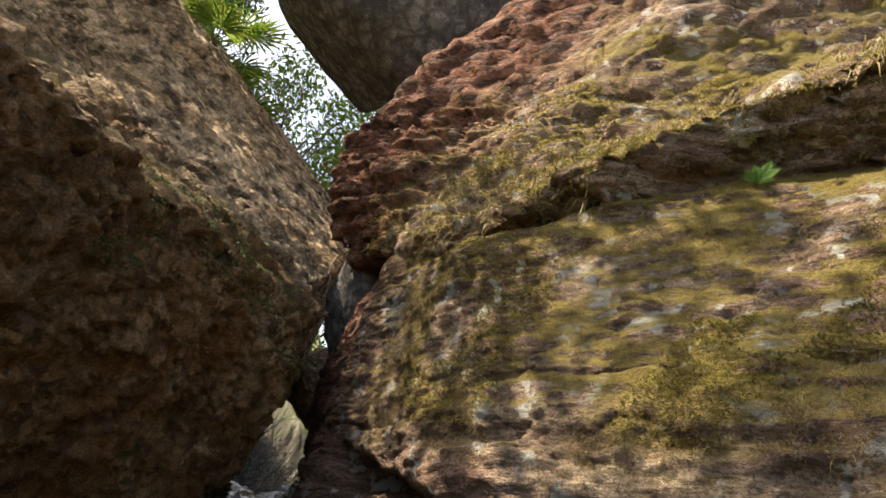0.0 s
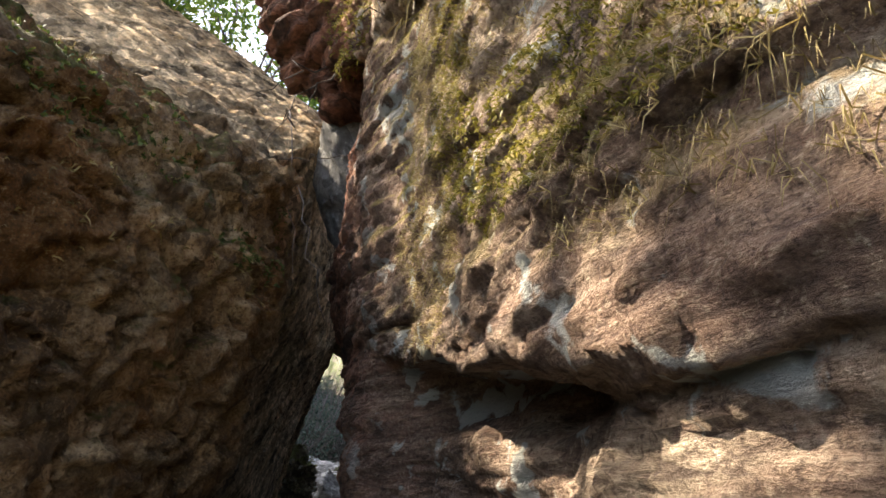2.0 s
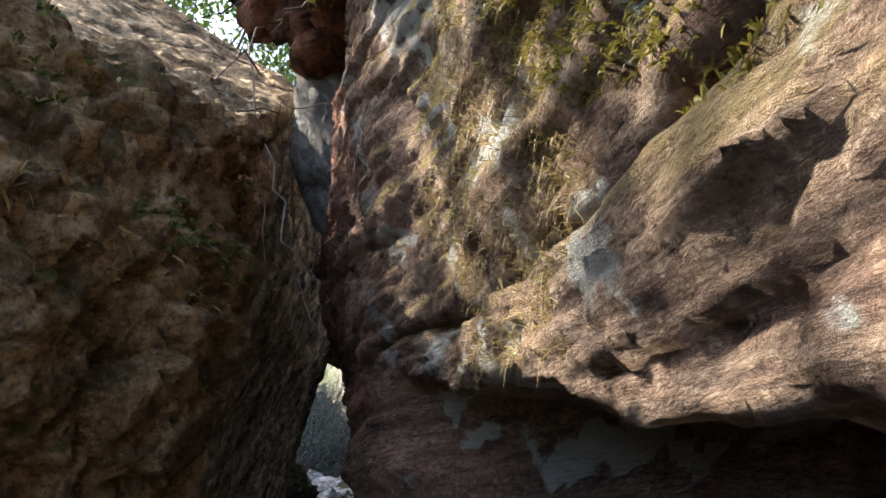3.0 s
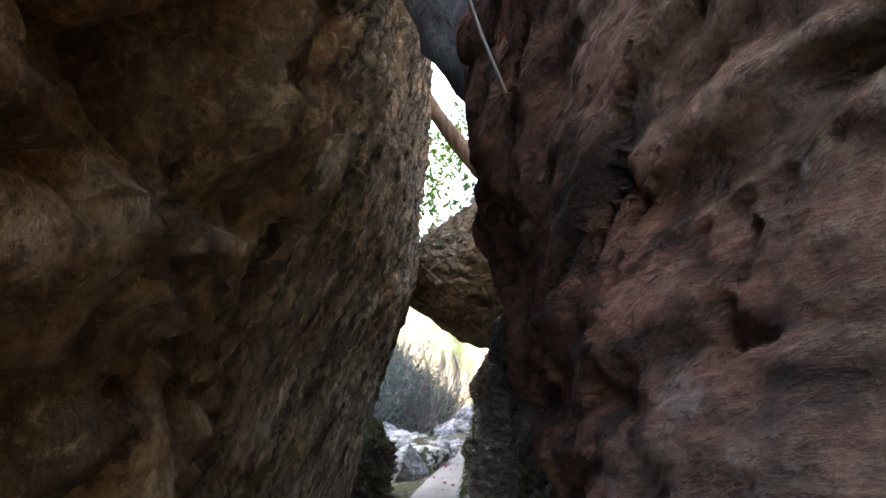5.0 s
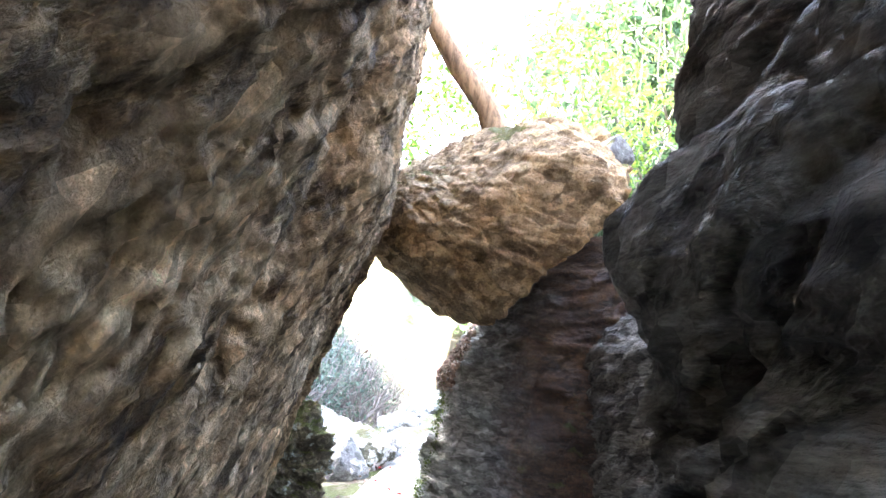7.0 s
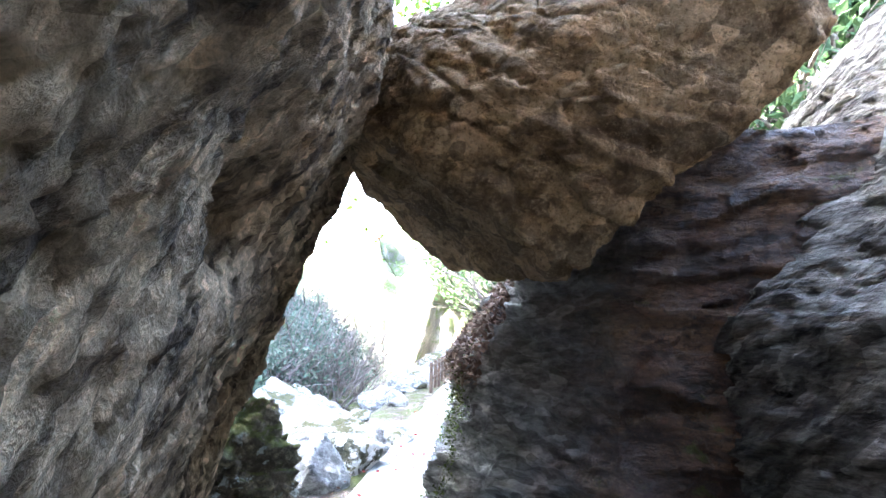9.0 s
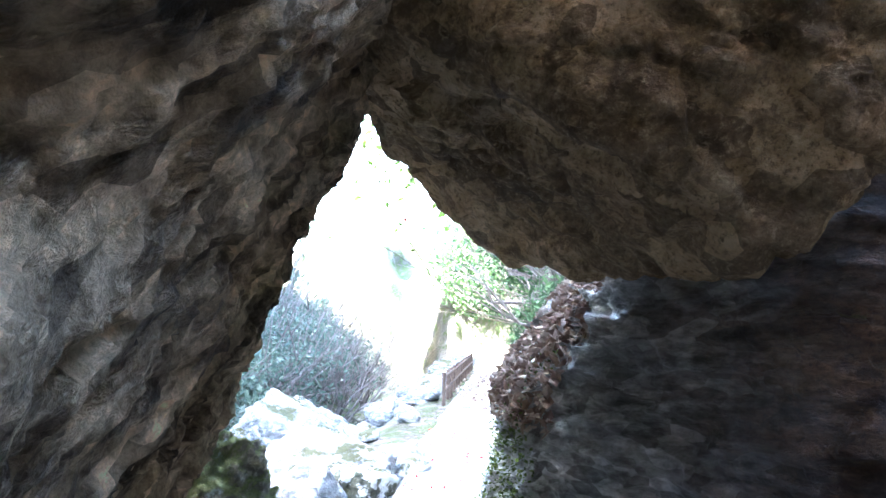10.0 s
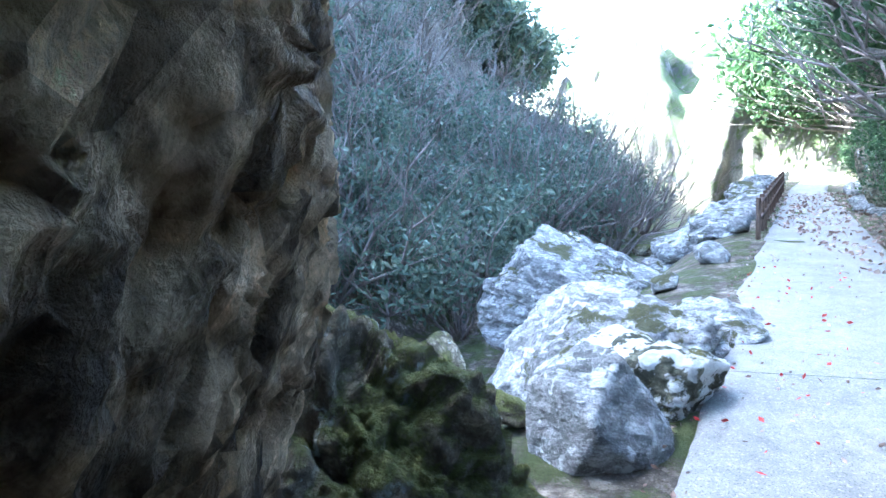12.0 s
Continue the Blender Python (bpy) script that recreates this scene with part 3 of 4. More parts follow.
def graded(a, fine_lo, fine_hi, b, d, n):
    low = fine_lo - np.geomspace(0.3, fine_lo - a, n)[::-1]
    high = fine_hi + np.geomspace(0.3, b - fine_hi, n)
    return np.concatenate([low, spaced(fine_lo, fine_hi, d), high])


gx, gy = graded(-900, -9, 6, 900, 0.1, 40), graded(-900, -1, 32, 900, 0.12, 40)
GX, GY = np.meshgrid(gx, gy, indexing="ij")
GZ = ground_height(GX, GY) - 0.03
flat = np.stack([GX.ravel(), GY.ravel(), 0 * GX.ravel()], 1)
GZ = GZ + (0.05 * fbm(flat * 1.6, 4, 71)).reshape(GX.shape) * step(np.abs(GX - 0.3), 0.5, 2.0) + 0.008 * fbm(flat * 9, 3, 73).reshape(GX.shape)
tagged(mesh_object("ground", np.stack([GX, GY, GZ], 2).reshape(-1, 3), grid_faces(*GX.shape, True), SOIL), "brown leafy soil and stones of a valley floor", "ground", kind="structure")

PATH_LEFT = ([2, 10.5, 12.2, 13.7, 16.9, 19.5, 32, 45], [-0.5, -0.42, -0.2, 0.15, 0.78, 1.4, 4.3, 8.0])
PATH_RIGHT = ([2, 9, 11, 13, 16, 19, 32, 45], [1.0, 0.85, 0.95, 2.0, 2.7, 3.0, 5.5, 9.2])
path = tagged(new("path"), "pale worn concrete footpath with joints and grit", "path", kind="structure")
joints = [2, 5, 8, 11, 13.9, 16.9, 19.9, 22.9, 26, 29, 32, 36, 40, 45]
for a, b in zip(joints, joints[1:]):
    ys = spaced(a + 0.006, b - 0.006, 0.12)
    us = np.linspace(0, 1, 15)
    U, Y = np.meshgrid(us, ys, indexing="ij")
    L = np.interp(Y, *PATH_LEFT) + 0.05 * value_noise(np.stack([Y.ravel() * 1.7, 0 * Y.ravel(), 0 * Y.ravel()], 1), 81).reshape(Y.shape)
    R = np.interp(Y, *PATH_RIGHT)
    X = L + (R - L) * U
    Zs = 0.012 + 0.006 * fbm(np.stack([X.ravel() * 2, Y.ravel() * 2, 0 * X.ravel()], 1), 3, 83).reshape(X.shape)
    Zs[0, :] -= 0.12
    Zs[-1, :] -= 0.12
    mesh_object("slab", np.stack([X, Y, Zs], 2).reshape(-1, 3), grid_faces(*X.shape, True), PATH_STONE, path)

# ---------- layered ledge under the wedged boulder ----------
def ledge_mesh():
    us, zs = spaced(0, 1, 0.004), spaced(-0.1, 2.35, 0.016)
    U, Z = np.meshgrid(us, zs, indexing="ij")
    # plan line: from the hollow round the corner and back along the path
    key = [0, 0.3, 0.55, 0.68, 0.8, 1.0]
    X = np.interp(U, key, [1.9, 1.12, 0.78, 0.62, 0.62, 1.3])
    Y = np.interp(U, key, [8.9, 9.3, 9.8, 10.25, 10.7, 13.0])
    lean = 0.42 * np.maximum(1.0 - Z, 0) * step(U, 0.5, 0.75) * -0.6 + 0.75 * np.maximum(Z - 1.3, 0) * step(U, 0.5, 0.7) + 0.35 * np.maximum(Z - 1.75, 0)
    X = X + lean
    P = np.stack([X, Y, Z], 2)
    N = sheet_normals(P)
    f = P.reshape(-1, 3)
    s = f[:, 2] + 0.05 * fbm(f * 1.6, 3, 91) + 0.03 * f[:, 1]
    a, ja = facets(np.stack([f[:, 0] * 2.2, f[:, 1] * 2.2, s * 9.0], 1), 97)
    b, jb = facets(np.stack([f[:, 0] * 6, f[:, 1] * 6, s * 26], 1), 99)
    end = step(f[:, 1], 9.2, 9.7)
    rel = (0.045 + 0.02 * end) * a + (0.014 + 0.01 * end) * b - 0.035 * end * ja + 0.03 * fbm(f * 3, 3, 93) + 0.045 * end + 0.006 * fbm(f * 30, 2, 95)
    P = P + N * rel.reshape(U.shape)[..., None]
    return P.reshape(-1, 3), grid_faces(*U.shape)


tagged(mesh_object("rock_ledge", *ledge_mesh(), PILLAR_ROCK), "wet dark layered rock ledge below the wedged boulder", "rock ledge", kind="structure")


# ---------- far cliff ----------
def far_cliff(name, x0, y0, x1, y1, base, height, seed, label):
    us, zs = np.linspace(0, 1, 70), np.linspace(0, 1, 40)
    U, V = np.meshgrid(us, zs, indexing="ij")
    crest = height * (0.75 + 0.35 * fbm(np.stack([U.ravel() * 4, U.ravel() * 0, U.ravel() * 0], 1), 3, seed).reshape(U.shape))
    X, Y, Z = x0 + (x1 - x0) * U, y0 + (y1 - y0) * U + 9 * V * V, base + crest * V
    p = np.stack([X, Y, Z], 2).reshape(-1, 3)
    p[:, 1] += 2.0 * fbm(p * np.array([0.18, 0.18, 0.07]), 4, seed + 3) + 0.7 * cells(p * 0.35, seed)[0]
    return tagged(mesh_object(name, p, grid_faces(*U.shape, True), FAR_CLIFF), label, "cliff", kind="structure")


far_cliff("backdrop", -12, 88, 9.5, 42, -3, 21, 205, "pale sunlit rock slope closing the valley")
far_cliff("backdrop", -26, 78, 14, 62, -4, 17, 201, "pale sunlit limestone cliff at the head of the valley")

# ---------- river boulders ----------
boulder("boulder", (-1.12, 11.2, 0.28), (0.86, 0.6, 0.82), DARK_STONE, "dark moss-covered boulder at the foot of the rock wall", 21, (0, 28, 0), level=7, rough=0.11, band=0.03)
boulder("boulder", (-0.45, 12.75, 0.1), (0.36, 0.34, 0.37), RIVER_ROCK, "angular grey boulder beside the concrete path", 22, (0, 0, 30), level=6, cuts=14, sharp=40, rough=0.035)
boulder("boulder", (-0.2, 13.45, 0.04), (0.52, 0.42, 0.33), LICHEN_STONE, "flat dark boulder spotted with white lichen", 23, (0, 8, 20), level=6, rough=0.08)
boulder("boulder", (-0.45, 14.3, -0.14), (0.95, 0.95, 0.52), RIVER_ROCK, "long pale slab of rock beside the stream", 24, (0, -12, 10), level=6, sharp=30, rough=0.06, band=0.03)
boulder("boulder", (0.35, 15.4, -0.15), (0.55, 1.0, 0.32), RIVER_ROCK, "low jagged pale rock edging the path", 29, (0, 0, -15), cuts=18, rough=0.09)
boulder("boulder", (-0.85, 20.2, -1.2), (2.1, 1.7, 1.25), RIVER_ROCK, "huge pale grey boulder in the stream bed", 25, (0, 10, 10), level=7, cuts=18, sharp=34, rough=0.045, band=0.03)
boulder("boulder", (-2.0, 14.8, -1.0), (0.5, 0.5, 0.5), RIVER_ROCK, "blue-grey rounded boulder low in the stream bed", 26)
boulder("boulder", (-2.7, 16.4, -1.5), (0.8, 0.7, 0.7), DARK_STONE, "dark mossy boulder in the stream bed", 27, (0, 25, 0))
rng = random.Random(4)
kinds = [boulder_mesh((1, 0.85, 0.62), 300 + i, level=4, cuts=16, sharp=24, rough=0.06, band=0.02) for i in range(6)]
stone_meshes = {}
for i in range(300):
    y = rng.uniform(15.5, 40.0) if i < 200 else rng.uniform(16.0, 27.0)
    e = float(np.interp(y, [13.7, 17, 19.5, 32, 45], [0.15, 0.75, 1.4, 4.3, 8.0]))
    x = e - rng.uniform(0.3, 1.4) - (abs(rng.gauss(0, 1.9)) if i < 200 else 0.1)
    s = (rng.uniform(0.18, 0.48) if i < 200 else rng.uniform(0.16, 0.4)) * (1 + 0.02 * (y - 14))
    if (x + 0.85) ** 2 / 5.5 + (y - 20.2) ** 2 / 3.2 < 1.1 or (-2.6 < x < 0.45 and y < 20.2) or (abs(x + 0.7) < 1.0 and y < 15.6):
        continue
    dark = x < e - 3.4
    key = (i % 6, dark)
    if key not in stone_meshes:
        v, f = kinds[i % 6]
        first = mesh_object("river_stone", v, f, DARK_STONE if dark else RIVER_ROCK)
        stone_meshes[key] = first.data
        ob = first
    else:
        ob = new("river_stone", stone_meshes[key])
    z = float(ground_height(np.array(x), np.array(y)))
    ob.matrix_basis = pose(x, y, z + 0.28 * s, rng.uniform(-20, 20), rng.uniform(-20, 20), rng.uniform(0, 360)) @ Matrix.Diagonal((s, s, s, 1))
    tagged(ob, "dark mossy stone under the bank" if dark else "pale grey stone in the stream bed", "stone", "stones of the stream bed")
for i in range(34):
    y = rng.uniform(12.2, 17.5)
    x = float(np.interp(y, [12, 13.7, 17, 19.5], [-0.35, 0.05, 0.7, 1.4])) - rng.uniform(0.55, 2.0)
    s = rng.uniform(0.08, 0.22)
    ob = new("river_stone", stone_meshes[(i % 6, i % 4 == 0)])
    ob.matrix_basis = pose(x, y, float(ground_height(np.array(x), np.array(y))) + 0.3 * s, rng.uniform(-20, 20), rng.uniform(-20, 20), rng.uniform(0, 360)) @ Matrix.Diagonal((s, s, s, 1))
    tagged(ob, "dark mossy stone under the bank" if i % 4 == 0 else "small blue-grey stone between the boulders", "stone", "stones of the stream bed")
# stones and rocks on the slope at the other side of the path
for i in range(22):
    y = rng.uniform(15.5, 30)
    x = float(np.interp(y, [12, 19, 32], [2.4, 3.3, 6.2])) + rng.uniform(-0.2, 1.0)
    s = rng.uniform(0.18, 0.5)
    ob = new("slope_stone", stone_meshes[(i % 6, False)] if (i % 6, False) in stone_meshes else list(stone_meshes.values())[0])
    z = float(ground_height(np.array(x), np.array(y)))
    ob.matrix_basis = pose(x, y, z + 0.2 * s, rng.uniform(-20, 20), rng.uniform(-20, 20), rng.uniform(0, 360)) @ Matrix.Diagonal((s, s, s, 1))
    tagged(ob, "pale broken stone at the foot of the slope", "stone", "stones beside the path")
boulder("boulder", (5.0, 24.5, 0.9), (0.9, 1.1, 1.1), DARK_STONE, "mossy brown rock outcrop above the path", 31, level=5, rough=0.08)
boulder("boulder", (7.2, 29.5, 1.2), (1.2, 1.5, 1.6), GREY_ROCK, "tall grey rock outcrop beside the path", 32, level=5, rough=0.08)


# ---------- railing ----------
def railing():
    posts = [(1.62 + 0.225 * i * 0.9, 20.6 + i * 0.9) for i in range(14)]
    ob = tagged(new("railing"), "dark weathered wooden railing along the path edge", "railing")
    ob.location = (posts[0][0], posts[0][1], 0)
    def bar(name, a, b, r):
        v, f = tube([Vector(a), Vector(a).lerp(Vector(b), 0.5), Vector(b)], [r, r, r], 8)
        v = [tuple(Vector(q) - ob.location) for q in v]
        mesh_object(name, v, f, RAIL_WOOD, ob, False)
    for x, y in posts:
        bar("post", (x, y, -0.25), (x, y, 0.66), 0.04)
    for (x0, y0), (x1, y1) in zip(posts, posts[1:]):
        for z in (0.3, 0.58):
            bar("rail", (x0 + 0.02, y0, z), (x1 + 0.02, y1, z), 0.028)


railing()


# ---------- plants ----------
def leaf_cards(centres, size, rng, droop=0.3, wide=0.45):
    """One folded leaf of four triangles at each centre, turned at random."""
    n = len(centres)
    a, b = rng.normal(size=(n, 3)), rng.normal(size=(n, 3))
    a[:, 2] -= droop
    a /= np.linalg.norm(a, axis=1, keepdims=True)
    b -= (a * b).sum(1, keepdims=True) * a
    b /= np.linalg.norm(b, axis=1, keepdims=True)
    c = np.cross(a, b)
    s = size * rng.uniform(0.6, 1.3, (n, 1))
    base, tip = centres - a * s * 0.5, centres + a * s * 0.5
    mid = centres + c * s * 0.08
    l, r = centres + b * s * wide * 0.5, centres - b * s * wide * 0.5
    v = np.stack([base, l, tip, r, mid], 1).reshape(-1, 3)
    i = np.arange(n)[:, None] * 5
    f = np.concatenate([i + np.array([[0, 4, 1]]), i + np.array([[1, 4, 2]]), i + np.array([[2, 4, 3]]), i + np.array([[3, 4, 0]])])
    return v, f


def clumped(n, radii, clumps, spread, rng):
    """Points in uneven clumps inside an ellipsoid."""
    c = rng.normal(size=(clumps, 3))
    c = c / np.linalg.norm(c, axis=1, keepdims=True) * rng.uniform(0.25, 1.0, (clumps, 1)) ** 0.5
    k = rng.integers(0, clumps, n)
    return (c[k] + rng.normal(size=(n, 3)) * spread) * np.array(radii)


def limbs(base, ends, radius, rng, sub=3, seg=5):
    """Bent limbs from a base to each end, with finer twigs on them."""
    pieces = []
    for e in ends:
        line = wander(base, e, seg, 0.07, rng)
        pieces.append(tube(line, [radius * (1 - 0.75 * i / (seg - 1)) for i in range(seg)], 5))
        for _ in range(sub):
            i = rng.randrange(1, seg)
            o = line[i]
            d = (Vector(e) - Vector(base)) * rng.uniform(0.25, 0.5)
            d += Vector((rng.uniform(-1, 1), rng.uniform(-1, 1), rng.uniform(-0.4, 0.9))) * d.length * 0.8
            w = wander(o, o + d, 4, 0.08, rng)
            pieces.append(tube(w, [radius * 0.3, radius * 0.22, radius * 0.15, radius * 0.07], 4))
    return joined(pieces)


def tree(name, place, height, crown_radii, leaves, leaf_size, leaf_mat, bark, label, seed, trunk_r=0.08, lean=(0, 0), clumps=26, category="tree"):
    r1, r2 = random.Random(seed), np.random.default_rng(seed)
    ob = tagged(new(name), label, category)
    top = Vector((lean[0], lean[1], height))
    line = wander((0, 0, -0.3), top * 0.75, 6, 0.05, r1)
    v, f = tube(line, [trunk_r * (1 - 0.1 * i) for i in range(6)], 8)
    mesh_object("trunk", v, f, bark, ob)
    ends = [top + Vector((r1.uniform(-1, 1) * crown_radii[0], r1.uniform(-1, 1) * crown_radii[1], r1.uniform(-0.6, 1) * crown_radii[2])) for _ in range(9)]
    v, f = limbs(line[3], ends, trunk_r * 0.5, r1)
    mesh_object("limb", v, f, bark, ob)
    pts = clumped(leaves, crown_radii, clumps, 0.17, r2) + np.array(top)
    v, f = leaf_cards(pts, leaf_size, r2)
    mesh_object("crown", v, f, leaf_mat, ob, False)
    ob.matrix_basis = pose(*place)
    return ob


def bare_shrub(place, height, seed, label):
    r1 = random.Random(seed)
    ob = tagged(new("bare_shrub"), label, "shrub")
    ends = [Vector((r1.uniform(-1, 1) * 0.8 * height, r1.uniform(-1, 1) * 0.8 * height, height * r1.uniform(0.5, 1.1))) for _ in range(13)]
    v, f = limbs((0, 0, -0.2), ends, 0.016 * height, r1, 7, 6)
    mesh_object("twig_frame", v, f, TWIG, ob)
    ob.matrix_basis = pose(*place)
    return ob


def on_ground(x, y, dz=0.0):
    return (x, y, float(ground_height(np.array(x), np.array(y))) + dz)


# left bank: evergreen bushes and bare shrubs
bush = tree("evergreen_bush", on_ground(-5.0, 24), 1.6, (1.7, 1.7, 1.2), 1900, 0.17, LEAF_FAR, TWIG, "dense dark evergreen bush on the stream bank", 41, 0.05, category="bush")
bush_far = tree("evergreen_tree", on_ground(-16, 44), 3.6, (2.6, 2.6, 2.3), 1700, 0.55, LEAF_FAR, TWIG, "dark evergreen tree on the wooded hillside", 42, 0.12)
shrub = bare_shrub(on_ground(-4.0, 21.5), 2.6, 43, "bare grey branching shrub on the stream bank")
shrub2 = bare_shrub(on_ground(-5.5, 25), 3.2, 44, "bare grey branching shrub on the stream bank")
rng = random.Random(9)
for i in range(95):
    y = rng.uniform(18, 42)
    e = float(np.interp(y, [13.7, 17, 19.5, 32, 45], [0.15, 0.75, 1.4, 4.3, 8.0]))
    x = e - rng.uniform(5.8, 8.2) - abs(rng.gauss(0, 5.0))
    s = rng.uniform(0.7, 1.35)
    kind = rng.choice([bush, bush, bush, shrub, shrub2, shrub2])
    c = copy_thing(kind, pose(*on_ground(x, y, -0.1), 0, 0, rng.uniform(0, 360)) @ Matrix.Diagonal((s, s, s, 1)))
    tagged(c, group="bushes of the stream bank")
for i in range(110):
    x, y = rng.uniform(-34, -9), rng.uniform(38, 62)
    s = rng.uniform(0.8, 1.5)
    tagged(copy_thing(bush_far, pose(*on_ground(x, y, -0.3), 0, 0, rng.uniform(0, 360)) @ Matrix.Diagonal((s, s, s * 0.9, 1))), group="trees of the hillside")
# slope above the path
slope_bush = tree("slope_tree", on_ground(6.0, 21), 2.6, (1.7, 1.7, 1.4), 1700, 0.21, LEAF_DARK, TWIG, "evergreen tree with small leaves on the slope above the path", 45, 0.07, (-0.5, 0))
for i in range(190):
    y = rng.uniform(15, 46)
    side = float(np.interp(y, [12, 19, 32, 80], [2.3, 3.3, 6.2, 20]))
    x = side + rng.uniform(1.2, 9.0)
    s = rng.uniform(0.9, 2.1)
    kind = rng.choice([slope_bush, slope_bush, slope_bush, shrub2])
    tagged(copy_thing(kind, pose(*on_ground(x, y, -0.2), 0, rng.uniform(-15, 0), rng.uniform(0, 360)) @ Matrix.Diagonal((s, s, s, 1))), group="trees of the slope")

for i in range(70):
    y = rng.uniform(15.5, 40)
    x = float(np.interp(y, [12, 19, 32, 80], [2.3, 3.3, 6.2, 20])) + rng.uniform(0.25, 1.5)
    s = rng.uniform(0.3, 0.6)
    tagged(copy_thing(slope_bush, pose(*on_ground(x, y, -0.35), 0, 0, rng.uniform(0, 360)) @ Matrix.Diagonal((s, s, s, 1))), group="trees of the slope")
for i in range(60):
    s = rng.uniform(1.6, 3.2)
    tagged(copy_thing(slope_bush, pose(*on_ground(rng.uniform(9.5, 19), rng.uniform(42, 58), -0.2), 0, 0, rng.uniform(0, 360)) @ Matrix.Diagonal((s, s, s, 1))), group="trees of the slope")

# tree growing on the wedged boulder
def boulder_tree():
    ob = tagged(new("leaning_tree"), "brown leaning tree trunk rooted on the wedged boulder", "tree")
    line = [(1.2, 10.3, 3.0), (1.12, 10.3, 3.29), (0.95, 10.3, 3.79), (0.67, 10.3, 4.18), (0.43, 10.3, 4.59), (0.1, 10.4, 5.3), (-0.2, 10.6, 6.2)]
    v, f = tube(line, [0.2, 0.15, 0.12, 0.105, 0.09, 0.08, 0.06], 14)
    v = np.array(v)
    v += 0.012 * np.stack([fbm(v * 9, 3, 401), fbm(v * 9, 3, 402), fbm(v * 9, 3, 403)], 1)
    mesh_object("trunk", v, f, BARK, ob)
    r1, r2 = random.Random(46), np.random.default_rng(46)
    ends = [(-1.2, 10.9, 7.3), (0.6, 11.5, 7.4), (-0.3, 12, 7.8), (1.2, 10.8, 6.8)]
    v, f = limbs((-0.2, 10.6, 6.2), ends, 0.045, r1, 4)
    mesh_object("limb", v, f, BARK, ob)
    v, f = leaf_cards(clumped(2200, (2.0, 1.8, 1.0), 30, 0.16, r2) + np.array((0.1, 11.3, 7.4)), 0.14, r2)
    mesh_object("crown", v, f, LEAF_BRIGHT, ob, False)


boulder_tree()
# light green bushes behind the wedged boulder and above the gap
tree("leafy_bush", (0.9, 13.4, 3.2), 1.4, (1.8, 1.2, 1.6), 3000, 0.13, LEAF_BRIGHT, TWIG, "bright green leafy bush behind the wedged boulder", 47, 0.03, category="bush")
tree("leafy_bush", (2.6, 12.8, 3.0), 1.9, (1.3, 1.2, 1.5), 1800, 0.13, LEAF_BRIGHT, TWIG, "bright green leafy bush behind the wedged boulder", 48, 0.03, category="bush")
tree("leafy_tree", (-1.6, 9.4, 4.6), 2.0, (1.5, 1.2, 1.5), 2600, 0.12, LEAF_BRIGHT, TWIG, "bright green leafy tree above the rock gap", 49, 0.05, (0.4, 0))
tree("leafy_tree", (-0.6, 12.5, 4.2), 2.6, (1.5, 1.2, 1.9), 2600, 0.13, LEAF_BRIGHT, TWIG, "bright green leafy tree above the rock gap", 50, 0.06, (-0.3, 0))
tree("leafy_tree", (-3.6, 4.3, 4.2), 3.1, (1.5, 1.9, 1.3), 1900, 0.1, LEAF_DARK, TWIG, "leafy tree above the brown rock face", 51, 0.06, (0.5, 0), 22)
tree("leafy_tree", (-4.6, 8.5, 4.4), 3.0, (1.6, 1.5, 1.8), 2200, 0.13, LEAF_DARK, TWIG, "leafy tree above the brown rock face", 52, 0.07, (0.8, 0))

# open canopy over the brown rock, which breaks the sunlight into patches
for i, (x, y, z, r) in enumerate([(-2.6, 3.0, 4.2, 1.5), (-2.9, 5.0, 4.4, 1.5), (-3.6, 1.2, 3.6, 1.7)]):
    tree("leafy_tree", (x, y, z), 2.6, (r, r, 0.9), 680, 0.2, LEAF_DARK, TWIG, "open-crowned leafy tree above the brown rock face", 53 + i, 0.05, (0.3, 0), 20)


def fan_palm(place, seed, label, s=1.0):
    r1 = random.Random(seed)
    ob = tagged(new("fan_palm"), label, "palm")
    v, f = tube([(0, 0, -0.4), (0.03, 0, 0.2), (0.05, 0.02, 0.75)], [0.06, 0.055, 0.05], 8)
    mesh_object("trunk", v, f, BARK, ob)
    for k in range(13):
        a, up = k * 2.4 + r1.uniform(-0.3, 0.3), r1.uniform(-0.2, 1.1)
        d = Vector((math.cos(a) * math.cos(up), math.sin(a) * math.cos(up), math.sin(up)))
        hub = Vector((0.05, 0.02, 0.72)) + d * r1.uniform(0.3, 0.45)
        pieces = [tube([(0.05, 0.02, 0.7), hub], [0.008, 0.006], 4)]
        side = d.cross(Vector((0, 0, 1))).normalized()
        up_d = side.cross(d)
        for j in range(19):
            t = math.radians(-125 + 250 * j / 18)
            w = (d * math.cos(t) + side * math.sin(t) + up_d * 0.12).normalized()
            n = w.cross(up_d).normalized() * 0.014
            l = 0.46 * (1 - 0.25 * abs(t) / 2.2)
            tip = hub + w * l - Vector((0, 0, 0.08 * l))
            m = hub + w * l * 0.5 + up_d * 0.01
            pieces.append(([tuple(hub), tuple(m + n), tuple(tip), tuple(m - n)], [(0, 1, 2), (0, 2, 3)]))
        v, f = joined(pieces)
        mesh_object("frond", v, f, LEAF_BRIGHT, ob, False)
    ob.matrix_basis = pose(*place) @ Matrix.Diagonal((s, s, s, 1))
    return ob


